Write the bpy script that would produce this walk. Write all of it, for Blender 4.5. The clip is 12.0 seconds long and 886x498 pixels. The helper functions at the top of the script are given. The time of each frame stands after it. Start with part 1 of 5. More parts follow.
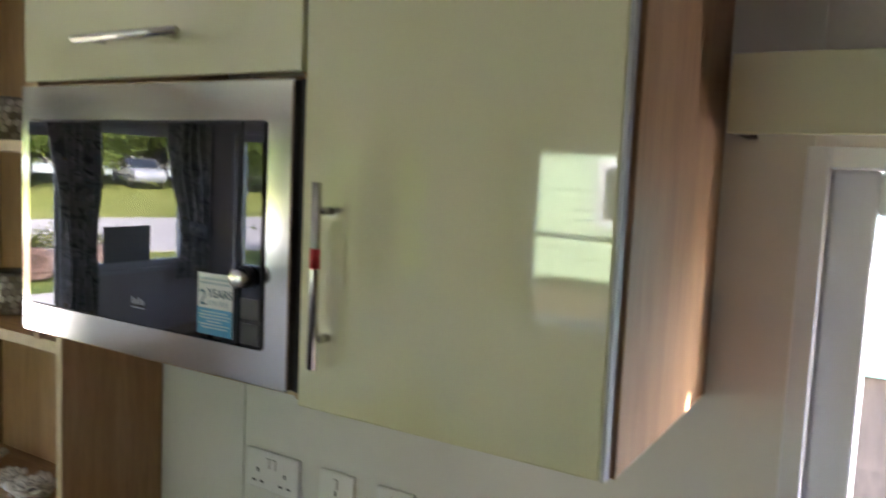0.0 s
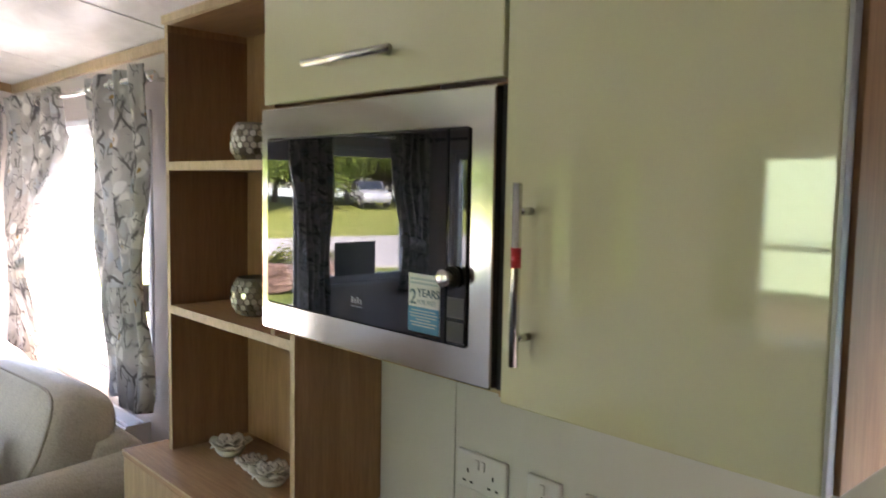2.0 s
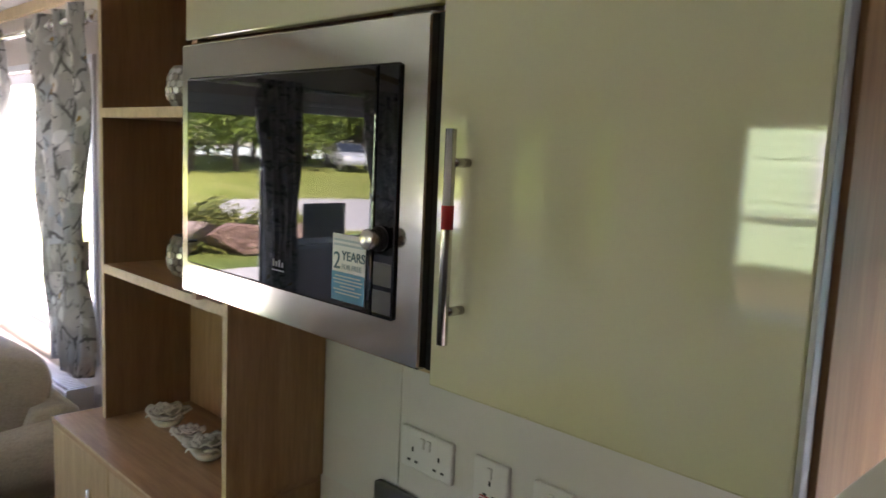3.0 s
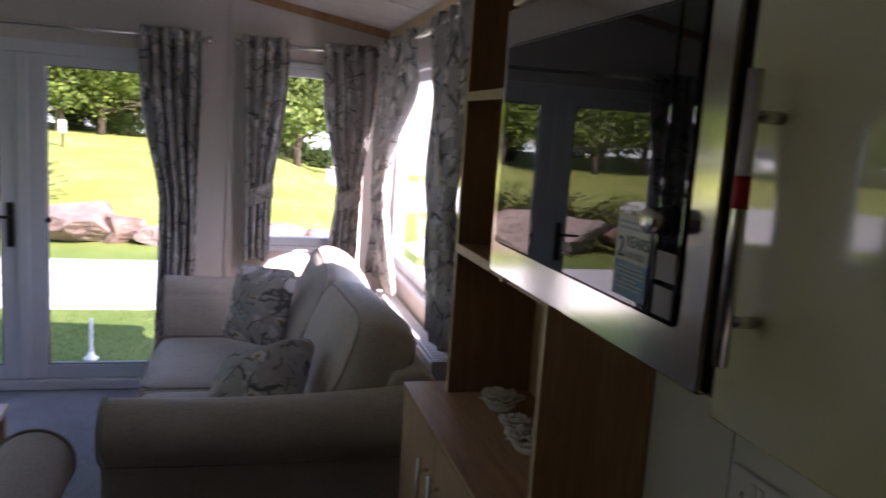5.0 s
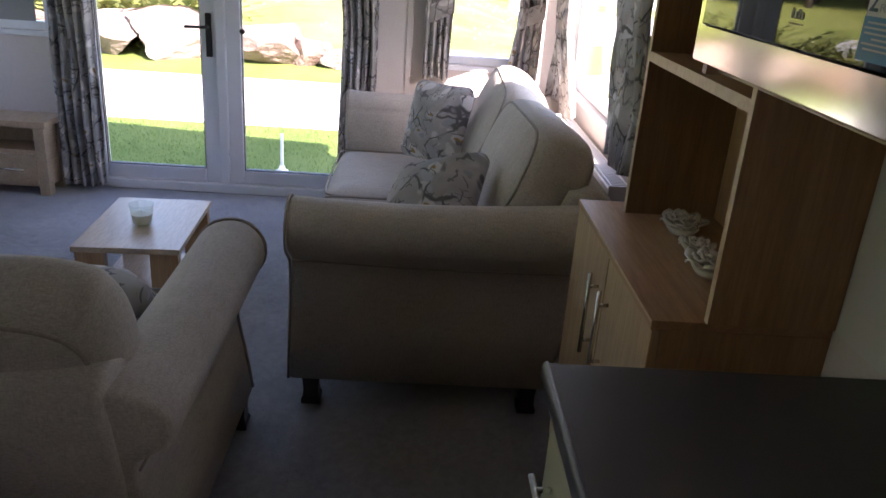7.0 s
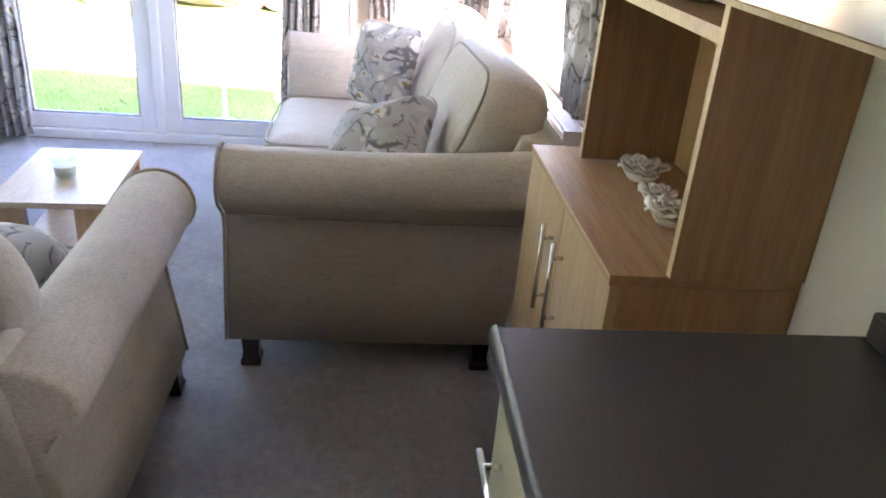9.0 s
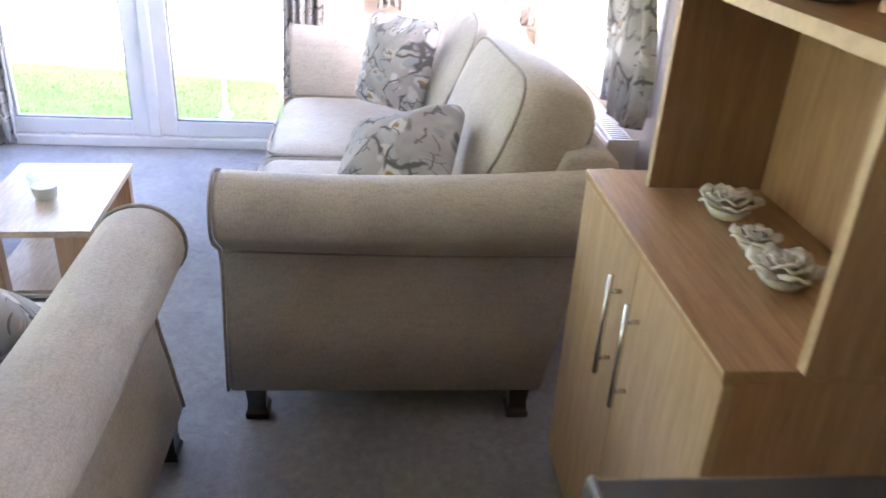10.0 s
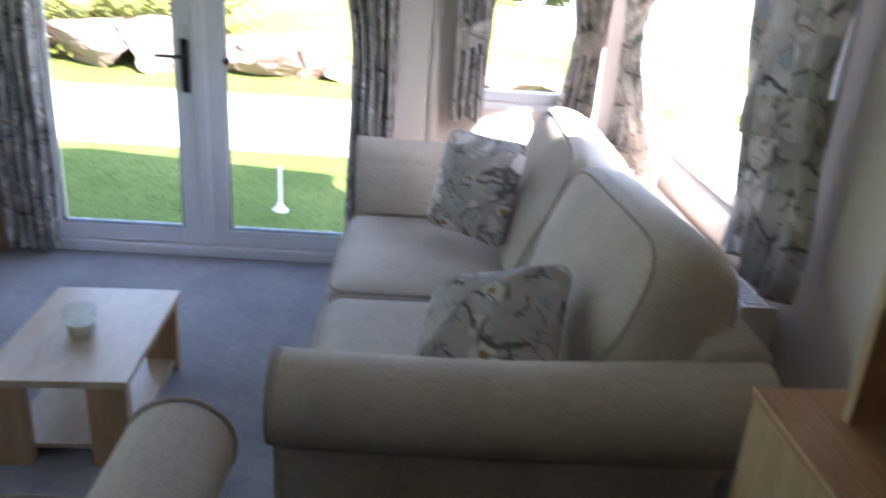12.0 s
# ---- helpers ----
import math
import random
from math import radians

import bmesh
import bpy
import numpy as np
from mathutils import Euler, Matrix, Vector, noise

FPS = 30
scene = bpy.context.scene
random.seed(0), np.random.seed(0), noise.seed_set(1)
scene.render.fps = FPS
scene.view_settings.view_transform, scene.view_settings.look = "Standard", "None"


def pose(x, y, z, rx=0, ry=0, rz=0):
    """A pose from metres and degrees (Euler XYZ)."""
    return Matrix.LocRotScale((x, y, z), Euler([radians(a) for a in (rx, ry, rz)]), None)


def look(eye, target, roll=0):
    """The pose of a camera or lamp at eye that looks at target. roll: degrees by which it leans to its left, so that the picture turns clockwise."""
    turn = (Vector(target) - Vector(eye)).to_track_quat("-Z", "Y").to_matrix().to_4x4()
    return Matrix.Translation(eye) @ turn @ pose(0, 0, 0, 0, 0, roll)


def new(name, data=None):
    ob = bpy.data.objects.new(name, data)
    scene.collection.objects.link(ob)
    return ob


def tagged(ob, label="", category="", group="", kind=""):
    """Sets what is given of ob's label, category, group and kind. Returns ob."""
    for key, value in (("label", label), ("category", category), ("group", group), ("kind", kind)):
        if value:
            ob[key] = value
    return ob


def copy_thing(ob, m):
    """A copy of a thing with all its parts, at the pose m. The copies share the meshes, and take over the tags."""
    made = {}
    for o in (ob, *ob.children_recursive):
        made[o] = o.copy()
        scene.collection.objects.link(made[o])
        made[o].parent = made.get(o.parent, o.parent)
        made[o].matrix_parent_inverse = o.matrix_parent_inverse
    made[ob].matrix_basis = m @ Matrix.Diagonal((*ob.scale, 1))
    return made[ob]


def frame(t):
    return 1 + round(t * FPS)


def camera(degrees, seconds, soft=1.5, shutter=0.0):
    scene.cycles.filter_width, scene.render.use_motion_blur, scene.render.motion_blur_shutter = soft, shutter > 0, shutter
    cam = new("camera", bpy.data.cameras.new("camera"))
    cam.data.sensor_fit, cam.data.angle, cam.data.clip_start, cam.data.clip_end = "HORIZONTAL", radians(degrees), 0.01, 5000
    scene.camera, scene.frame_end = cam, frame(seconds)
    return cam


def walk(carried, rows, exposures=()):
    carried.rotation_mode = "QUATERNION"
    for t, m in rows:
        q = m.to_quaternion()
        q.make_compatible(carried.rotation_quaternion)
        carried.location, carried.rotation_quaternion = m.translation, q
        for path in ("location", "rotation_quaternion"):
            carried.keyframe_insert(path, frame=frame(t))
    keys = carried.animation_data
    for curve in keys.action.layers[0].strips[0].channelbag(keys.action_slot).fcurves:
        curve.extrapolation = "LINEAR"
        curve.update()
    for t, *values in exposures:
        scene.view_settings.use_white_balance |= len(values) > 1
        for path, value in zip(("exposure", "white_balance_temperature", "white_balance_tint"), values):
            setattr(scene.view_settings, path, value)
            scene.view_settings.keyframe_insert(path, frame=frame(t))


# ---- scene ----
cam = camera(59.9, 12.0, shutter=0.5)
PATH = [
    (0, (0.454, 0.696, 1.668), (-0.57, 2.403, 1.476), 2.6),
    (0.5, (0.446, 0.663, 1.689), (-0.762, 2.253, 1.591), 1.0),
    (1, (0.453, 0.649, 1.685), (-0.933, 2.089, 1.597), 0.3),
    (1.5, (0.464, 0.654, 1.674), (-0.99, 2.023, 1.579), 0.6),
    (2, (0.476, 0.699, 1.648), (-0.982, 2.058, 1.482), 1.0),
    (2.5, (0.431, 0.776, 1.631), (-0.965, 2.186, 1.386), 2.1),
    (2.7, (0.415, 0.799, 1.63), (-0.95, 2.24, 1.391), 2.5),
    (4.3, (0.427, 1.031, 1.606), (-1.404, 1.758, 1.262), 2.8),
    (4.5, (0.419, 1.02, 1.599), (-1.427, 1.725, 1.287), 3.3),
    (5, (0.355, 1.044, 1.59), (-1.555, 1.553, 1.29), 3.8),
    (5.5, (0.344, 1.038, 1.599), (-1.606, 1.336, 1.271), 3.7),
    (6, (0.339, 1.013, 1.543), (-1.609, 1.113, 1.105), 3.2),
    (6.5, (0.306, 1.033, 1.505), (-1.58, 1.104, 0.844), 3.8),
    (7, (0.307, 1.048, 1.502), (-1.552, 1.131, 0.769), 4.1),
    (7.2, (0.320, 1.048, 1.500), (-1.534, 1.131, 0.751), 3.7),
    (9, (0.168, 1.087, 1.451), (-1.634, 1.288, 0.606), 4.8),
    (9.5, (0.057, 1.05, 1.469), (-1.71, 1.4, 0.6), 5.8),
    (10, (-0.202, 1.046, 1.444), (-1.981, 1.232, 0.549), 3.5),
    (10.5, (-0.346, 1.054, 1.461), (-2.116, 1.182, 0.539), 4.2),
    (11, (-0.449, 0.995, 1.484), (-2.236, 1.249, 0.622), 5.8),
    (11.5, (-0.559, 0.957, 1.487), (-2.364, 1.257, 0.68), 6.1),
    (12, (-0.646, 0.929, 1.517), (-2.508, 1.001, 0.789), 4.0),
]
EXPOSURES = [(t, stops, 6500 if t < 1 or 4 < t < 7 or t > 11.2 else 6850, tint) for t, stops, tint in (
    (0.0, 4.72, 31), (0.7, 4.95, 34), (1.5, 4.78, 34), (2.7, 4.6, 33), (4.3, 3.28, 40), (4.6, 3.02, 40), (5.0, 2.52, 40), (5.5, 2.4, 40), (6.0, 2.22, 38), (6.5, 2.45, 37), (7.2, 3.72, 35),
    (8.8, 5.08, 35), (9.5, 5.42, 35), (10.0, 5.45, 35), (10.5, 5.25, 34), (11.5, 4.45, 31), (12.0, 3.7, 28))]
walk(cam, [(t, look(eye, target, roll)) for t, eye, target, roll in PATH], EXPOSURES)

# ---- light ----
SUN = Vector((1.12, 0.70, 1.0)).normalized()  # from the ground towards the sun
world = bpy.data.worlds.new("sky")
scene.world = world
world.use_nodes = True
wn = world.node_tree.nodes
sky = wn.new("ShaderNodeTexSky")
sky.sky_type = "NISHITA"
sky.sun_disc = False
sky.sun_elevation = math.asin(SUN.z)
sky.sun_rotation = math.atan2(SUN.x, SUN.y)
world.node_tree.links.new(sky.outputs[0], wn["Background"].inputs[0])
wn["Background"].inputs[1].default_value = 0.15
sun = new("sun", bpy.data.lights.new("sun", "SUN"))
sun.data.energy, sun.data.angle, sun.data.color = 4.0, radians(0.53), (1.0, 0.95, 0.87)
sun.matrix_world = look(SUN * 30, (0, 0, 0))


# ---- materials ----
def mat(name, colour, rough=0.5, metal=0.0, coat=0.0, spec=0.5):
    m = bpy.data.materials.new(name)
    m.use_nodes = True
    b = m.node_tree.nodes["Principled BSDF"]
    b.inputs["Base Color"].default_value = (*colour, 1)
    b.inputs["Roughness"].default_value = rough
    b.inputs["Metallic"].default_value = metal
    b.inputs["Coat Weight"].default_value = coat
    b.inputs["Specular IOR Level"].default_value = spec
    return m


class Graph:
    """Short hand for a material's nodes."""

    def __init__(self, m):
        self.t = m.node_tree
        self.b = self.t.nodes["Principled BSDF"]

    def n(self, kind, **values):
        node = self.t.nodes.new(kind)
        for k, v in values.items():
            node.inputs[k.replace("_", " ")].default_value = v
        return node

    def l(self, a, b):
        self.t.links.new(a, b)

    def coords(self, scale=(1, 1, 1), rot=(0, 0, 0), where="Object"):
        c = self.n("ShaderNodeTexCoord")
        m = self.n("ShaderNodeMapping", Scale=scale, Rotation=rot)
        self.l(c.outputs[where], m.inputs[0])
        return m.outputs[0]

    def noise(self, vec, scale, detail=4.0, rough=0.55, distortion=0.0):
        n = self.n("ShaderNodeTexNoise", Scale=scale, Detail=detail, Roughness=rough, Distortion=distortion)
        self.l(vec, n.inputs["Vector"])
        return n.outputs["Fac"]

    def ramp(self, fac, stops):
        r = self.n("ShaderNodeValToRGB")
        e = r.color_ramp.elements
        while len(e) < len(stops):
            e.new(0.5)
        for k, (p, c) in zip(e, stops):
            k.position = p
            k.color = (*c, 1) if len(c) == 3 else c
        self.l(fac, r.inputs[0])
        return r.outputs[0]

    def mix(self, fac, a, b, mode="MIX"):
        m = self.t.nodes.new("ShaderNodeMix")
        m.data_type, m.blend_type = "RGBA", mode
        for sock, v in ((m.inputs[0], fac), (m.inputs[6], a), (m.inputs[7], b)):
            if isinstance(v, (int, float)):
                sock.default_value = v
            elif isinstance(v, tuple):
                sock.default_value = (*v, 1)
            else:
                self.l(v, sock)
        return m.outputs[2]

    def math(self, op, a, b=0.0):
        m = self.t.nodes.new("ShaderNodeMath")
        m.operation = op
        for sock, v in ((m.inputs[0], a), (m.inputs[1], b)):
            if isinstance(v, (int, float)):
                sock.default_value = v
            else:
                self.l(v, sock)
        return m.outputs[0]

    def bump(self, height, strength, distance=0.002):
        b = self.n("ShaderNodeBump", Strength=strength, Distance=distance)
        self.l(height, b.inputs["Height"])
        self.l(b.outputs[0], self.b.inputs["Normal"])

    def colour(self, c):
        self.l(c, self.b.inputs["Base Color"])

    def rough(self, fac, lo, hi):
        r = self.n("ShaderNodeMapRange")
        r.inputs[3].default_value, r.inputs[4].default_value = lo, hi
        self.l(fac, r.inputs[0])
        self.l(r.outputs[0], self.b.inputs["Roughness"])


def wood(name, light, dark, grain=(18, 18, 1.2), rough=0.42):
    m = mat(name, light, rough)
    g = Graph(m)
    v = g.coords(grain)
    info = g.n("ShaderNodeObjectInfo")
    shift = g.n("ShaderNodeVectorMath")
    g.l(v, shift.inputs[0])
    g.l(info.outputs["Random"], shift.inputs[1])
    v = shift.outputs[0]
    big = g.noise(v, 1.6, 5, 0.6, 0.6)
    fine = g.noise(v, 9.0, 3, 0.7)
    c = g.ramp(big, [(0.3, dark), (0.62, light)])
    streak = g.ramp(fine, [(0.32, (0.74, 0.7, 0.66)), (0.6, (1, 1, 1))])
    g.colour(g.mix(0.75, c, streak, "MULTIPLY"))
    g.bump(fine, 0.12, 0.001)
    g.rough(big, rough - 0.06, rough + 0.1)
    return m


OAK = wood("oak_laminate", (0.49, 0.302, 0.156), (0.39, 0.22, 0.107))
OAK_X = wood("oak_laminate_lengthwise", (0.49, 0.302, 0.156), (0.39, 0.22, 0.107), (1.2, 18, 18))
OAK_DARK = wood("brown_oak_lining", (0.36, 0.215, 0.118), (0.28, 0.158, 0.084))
DARK_END = wood("dark_end_wood", (0.22, 0.13, 0.075), (0.16, 0.09, 0.05))
OAK_DOOR = wood("pale_oak_door", (0.56, 0.39, 0.22), (0.48, 0.315, 0.165))
OAK_EDGE = wood("pale_edging", (0.62, 0.47, 0.28), (0.55, 0.40, 0.22), (6, 6, 3))
OAK_PALE = wood("pale_oak", (0.55, 0.42, 0.29), (0.47, 0.345, 0.225), (2, 14, 14), 0.38)

CREAM = mat("cream_gloss", (0.66, 0.60, 0.40), 0.05, coat=0.6)
g = Graph(CREAM)
g.bump(g.noise(g.coords(), 55.0, 2), 0.03, 0.0006)
g.colour(g.ramp(g.noise(g.coords(), 1.3, 3), [(0.3, (0.675, 0.635, 0.395)), (0.7, (0.71, 0.67, 0.43))]))
g.b.inputs["Coat Roughness"].default_value = 0.03

STEEL = mat("brushed_steel", (0.59, 0.57, 0.50), 0.3, 1.0)
g = Graph(STEEL)
g.rough(g.noise(g.coords((1, 1, 14)), 3.0, 3), 0.09, 0.14)
CHROME = mat("satin_chrome", (0.66, 0.64, 0.61), 0.25, 1.0)
ALU = mat("aluminium_edge", (0.46, 0.455, 0.45), 0.5, 0.3)
BLACK_GLASS = mat("black_glass", (0.006, 0.006, 0.007), 0.02, spec=0.5)
BLACK = mat("black_plastic", (0.012, 0.012, 0.013), 0.35)
GAP_SHADE = mat("gap_shade", (0.02, 0.015, 0.012), 0.8)
SCREEN = mat("tv_screen", (0.02, 0.02, 0.024), 0.22)
RED = mat("red_tape", (0.55, 0.02, 0.02), 0.4)
PAPER = mat("white_paper", (0.80, 0.82, 0.80), 0.5)
BLUE = mat("blue_print", (0.03, 0.25, 0.45), 0.45)
NAVY = mat("dark_teal_print", (0.03, 0.12, 0.17), 0.45)
GREYINK = mat("grey_print", (0.45, 0.55, 0.58), 0.5)
BADGE = mat("badge_silver", (0.22, 0.22, 0.22), 0.4)
UPVC = mat("white_upvc", (0.72, 0.74, 0.77), 0.3)
g = Graph(UPVC)
g.colour(g.ramp(g.noise(g.coords(), 6, 4), [(0.3, (0.69, 0.71, 0.74)), (0.7, (0.75, 0.77, 0.80))]))
WHITE = mat("white_plastic", (0.74, 0.73, 0.70), 0.35)
WHITE_METAL = mat("white_enamel", (0.78, 0.77, 0.75), 0.35)
GASKET = mat("black_gasket", (0.02, 0.02, 0.022), 0.6)

GLASS = bpy.data.materials.new("window_glass")
GLASS.use_nodes = True
gt = GLASS.node_tree
gt.nodes.clear()
out = gt.nodes.new("ShaderNodeOutputMaterial")
tr, gl, mx, lw, pw, fr = (gt.nodes.new(k) for k in ("ShaderNodeBsdfTransparent", "ShaderNodeBsdfGlossy", "ShaderNodeMixShader", "ShaderNodeLayerWeight", "ShaderNodeMath", "ShaderNodeMath"))
pw.operation, fr.operation = "POWER", "MULTIPLY_ADD"
pw.inputs[1].default_value, fr.inputs[1].default_value, fr.inputs[2].default_value = 5.0, 0.45, 0.02
gt.links.new(lw.outputs["Facing"], pw.inputs[0])
gt.links.new(pw.outputs[0], fr.inputs[0])
tr.inputs[0].default_value = (0.94, 0.97, 0.96, 1)
gl.inputs["Roughness"].default_value = 0.01
for a, b in ((fr.outputs[0], mx.inputs[0]), (tr.outputs[0], mx.inputs[1]), (gl.outputs[0], mx.inputs[2]), (mx.outputs[0], out.inputs[0])):
    gt.links.new(a, b)

TUMBLER = GLASS.copy()
TUMBLER.name = "clear_glass"
for link in list(TUMBLER.node_tree.links):
    if link.to_node.type == "MIX_SHADER" and link.from_node.type == "MATH":
        TUMBLER.node_tree.links.remove(link)
for node in TUMBLER.node_tree.nodes:
    if node.type == "MIX_SHADER":
        node.inputs[0].default_value = 0.12
WAX = mat("cream_wax", (0.80, 0.74, 0.62), 0.5)

WALL = mat("pale_taupe_wallpaper", (0.68, 0.62, 0.575), 0.7)
g = Graph(WALL)
v = g.coords((1, 1, 0.35))
g.colour(g.mix(0.5, g.ramp(g.noise(v, 2.5, 5), [(0.3, (0.65, 0.59, 0.545)), (0.7, (0.71, 0.65, 0.605))]),
               g.ramp(g.noise(g.coords(), 90, 2), [(0.3, (0.65, 0.59, 0.55)), (0.7, (0.71, 0.65, 0.60))])))
g.bump(g.noise(g.coords(), 260, 3), 0.15, 0.0008)
WALL_KITCHEN = mat("pale_grey_wallboard", (0.60, 0.585, 0.54), 0.5)
g = Graph(WALL_KITCHEN)
g.colour(g.ramp(g.noise(g.coords((1, 1, 0.4)), 4, 5), [(0.3, (0.65, 0.63, 0.58)), (0.7, (0.70, 0.68, 0.63))]))
g.bump(g.noise(g.coords(), 220, 3), 0.1, 0.0006)

CEIL = mat("white_textured_ceiling", (0.72, 0.70, 0.67), 0.38)
g = Graph(CEIL)
v = g.coords((1.0, 1.7, 1.0))
# Uneven reflected light is put into the ceiling's colour as well as its roughness.
glare_mottle = g.noise(v, 4.5, 7, 0.62, 0.7)
g.colour(g.ramp(glare_mottle, [(0.35, (0.68, 0.66, 0.635)), (0.62, (0.82, 0.805, 0.78))]))
g.rough(glare_mottle, 0.25, 0.55)
g.bump(g.noise(v, 60, 4), 0.25, 0.0015)

CARPET = mat("grey_blue_carpet", (0.17, 0.17, 0.18), 0.95, spec=0.1)
g = Graph(CARPET)
v = g.coords()
patch = g.noise(v, 3.2, 9, 0.72)
tuft = g.noise(v, 260, 4, 0.7)
c = g.ramp(patch, [(0.32, (0.20, 0.198, 0.208)), (0.66, (0.35, 0.347, 0.355))])
c = g.mix(0.8, c, g.ramp(g.noise(v, 34, 7, 0.75), [(0.34, (0.62, 0.62, 0.62)), (0.66, (1.22, 1.22, 1.22))]), "MULTIPLY")
g.colour(g.mix(0.75, c, g.ramp(tuft, [(0.3, (0.45, 0.45, 0.45)), (0.7, (1.25, 1.25, 1.25))]), "MULTIPLY"))
g.bump(tuft, 0.9, 0.006)
g.b.inputs["Sheen Weight"].default_value = 0.5


def fabric(name, a, b, scale=1.0):
    m = mat(name, a, 0.9, spec=0.15)
    g = Graph(m)
    v = g.coords()
    weave = g.noise(g.coords((1, 1, 0.28)), 230 * scale, 3, 0.7)
    cross = g.noise(g.coords((0.3, 1, 1)), 260 * scale, 2, 0.7)
    patch = g.noise(v, 5.0, 4)
    c = g.ramp(patch, [(0.3, b), (0.7, a)])
    fleck = g.noise(g.coords((1, 0.25, 1)), 75 * scale, 4, 0.75)
    c = g.mix(0.3, c, g.ramp(fleck, [(0.36, (0.70, 0.68, 0.66)), (0.48, (1, 1, 1)), (0.68, (1.08, 1.08, 1.07))]), "MULTIPLY")
    both = g.math("MULTIPLY", g.math("ADD", weave, cross), 0.5)
    g.colour(g.mix(0.8, c, g.ramp(both, [(0.35, (0.72, 0.71, 0.70)), (0.62, (1.1, 1.1, 1.1))]), "MULTIPLY"))
    g.bump(both, 0.6, 0.002)
    g.b.inputs["Sheen Weight"].default_value = 0.08
    return m


SOFA = fabric("oatmeal_chenille", (0.53, 0.485, 0.42), (0.46, 0.42, 0.36))
PIPING = fabric("dark_piping", (0.38, 0.335, 0.285), (0.33, 0.29, 0.24))


def blossom(name, coords_rot):
    """Printed cloth: grey branches, pale blossoms and a few ochre flowers on warm grey."""
    m = mat(name, (0.6, 0.57, 0.53), 0.85, spec=0.2)
    g = Graph(m)
    v = g.coords((1, 1, 1), coords_rot, "UV")
    warp = g.n("ShaderNodeTexNoise", Scale=5.0, Detail=3.0)
    g.l(v, warp.inputs["Vector"])
    off = g.n("ShaderNodeVectorMath")
    off.operation = "MULTIPLY_ADD"
    g.l(warp.outputs["Color"], off.inputs[0])
    off.inputs[1].default_value = (0.16, 0.16, 0.16)
    g.l(v, off.inputs[2])
    w = off.outputs[0]
    base = g.ramp(g.noise(v, 9, 3), [(0.35, (0.44, 0.42, 0.395)), (0.65, (0.54, 0.52, 0.49))])
    edge = g.n("ShaderNodeTexVoronoi", Scale=8.0)
    edge.feature = "DISTANCE_TO_EDGE"
    g.l(w, edge.inputs["Vector"])
    branch = g.ramp(edge.outputs["Distance"], [(0.026, (1, 1, 1)), (0.060, (0, 0, 0))])
    gaps = g.ramp(g.noise(v, 8.5, 1), [(0.50, (0, 0, 0)), (0.56, (1, 1, 1))])
    fine = g.n("ShaderNodeTexVoronoi", Scale=19.0)
    fine.feature = "DISTANCE_TO_EDGE"
    g.l(w, fine.inputs["Vector"])
    twig = g.ramp(fine.outputs["Distance"], [(0.03, (1, 1, 1)), (0.06, (0, 0, 0))])
    gaps2 = g.ramp(g.noise(v, 13, 1), [(0.52, (0, 0, 0)), (0.54, (1, 1, 1))])
    spot = g.n("ShaderNodeTexVoronoi", Scale=12.0)
    g.l(w, spot.inputs["Vector"])
    petal = g.ramp(spot.outputs["Distance"], [(0.34, (1, 1, 1)), (0.42, (0, 0, 0))])
    eye = g.ramp(spot.outputs["Distance"], [(0.11, (1, 1, 1)), (0.17, (0, 0, 0))])
    tone = g.ramp(spot.outputs["Color"], [(0.30, (0.82, 0.80, 0.77)), (0.50, (0.36, 0.40, 0.43)), (0.70, (0.80, 0.77, 0.72))])
    ochre = g.ramp(spot.outputs["Color"], [(0.40, (0.25, 0.21, 0.18)), (0.62, (0.42, 0.27, 0.10))])
    has = g.ramp(spot.outputs["Color"], [(0.44, (0, 0, 0)), (0.5, (1, 1, 1))])
    big = g.n("ShaderNodeTexVoronoi", Scale=8.0)
    g.l(w, big.inputs["Vector"])
    leafy = g.ramp(big.outputs["Distance"], [(0.30, (1, 1, 1)), (0.40, (0, 0, 0))])
    shade = g.ramp(big.outputs["Color"], [(0.3, (0.44, 0.46, 0.48)), (0.5, (0.76, 0.73, 0.69)), (0.7, (0.42, 0.39, 0.37))])
    base = g.mix(g.math("MULTIPLY", leafy, 0.55), base, shade)
    c = g.mix(g.math("MULTIPLY", petal, 0.9), base, tone)
    c = g.mix(g.math("MULTIPLY", twig, gaps2), c, (0.24, 0.23, 0.225))
    c = g.mix(g.math("MULTIPLY", branch, gaps), c, (0.17, 0.16, 0.155))
    c = g.mix(g.math("MULTIPLY", eye, has), c, ochre)
    g.colour(c)
    g.bump(g.noise(g.coords(), 300, 2), 0.3, 0.0008)
    thin, blend = g.n("ShaderNodeBsdfTranslucent"), g.n("ShaderNodeMixShader", Fac=0.32)
    g.l(c, thin.inputs[0])
    g.l(g.b.outputs[0], blend.inputs[1])
    g.l(thin.outputs[0], blend.inputs[2])
    end = [n for n in g.t.nodes if n.type == "OUTPUT_MATERIAL"][0]
    g.l(blend.outputs[0], end.inputs[0])
    return m


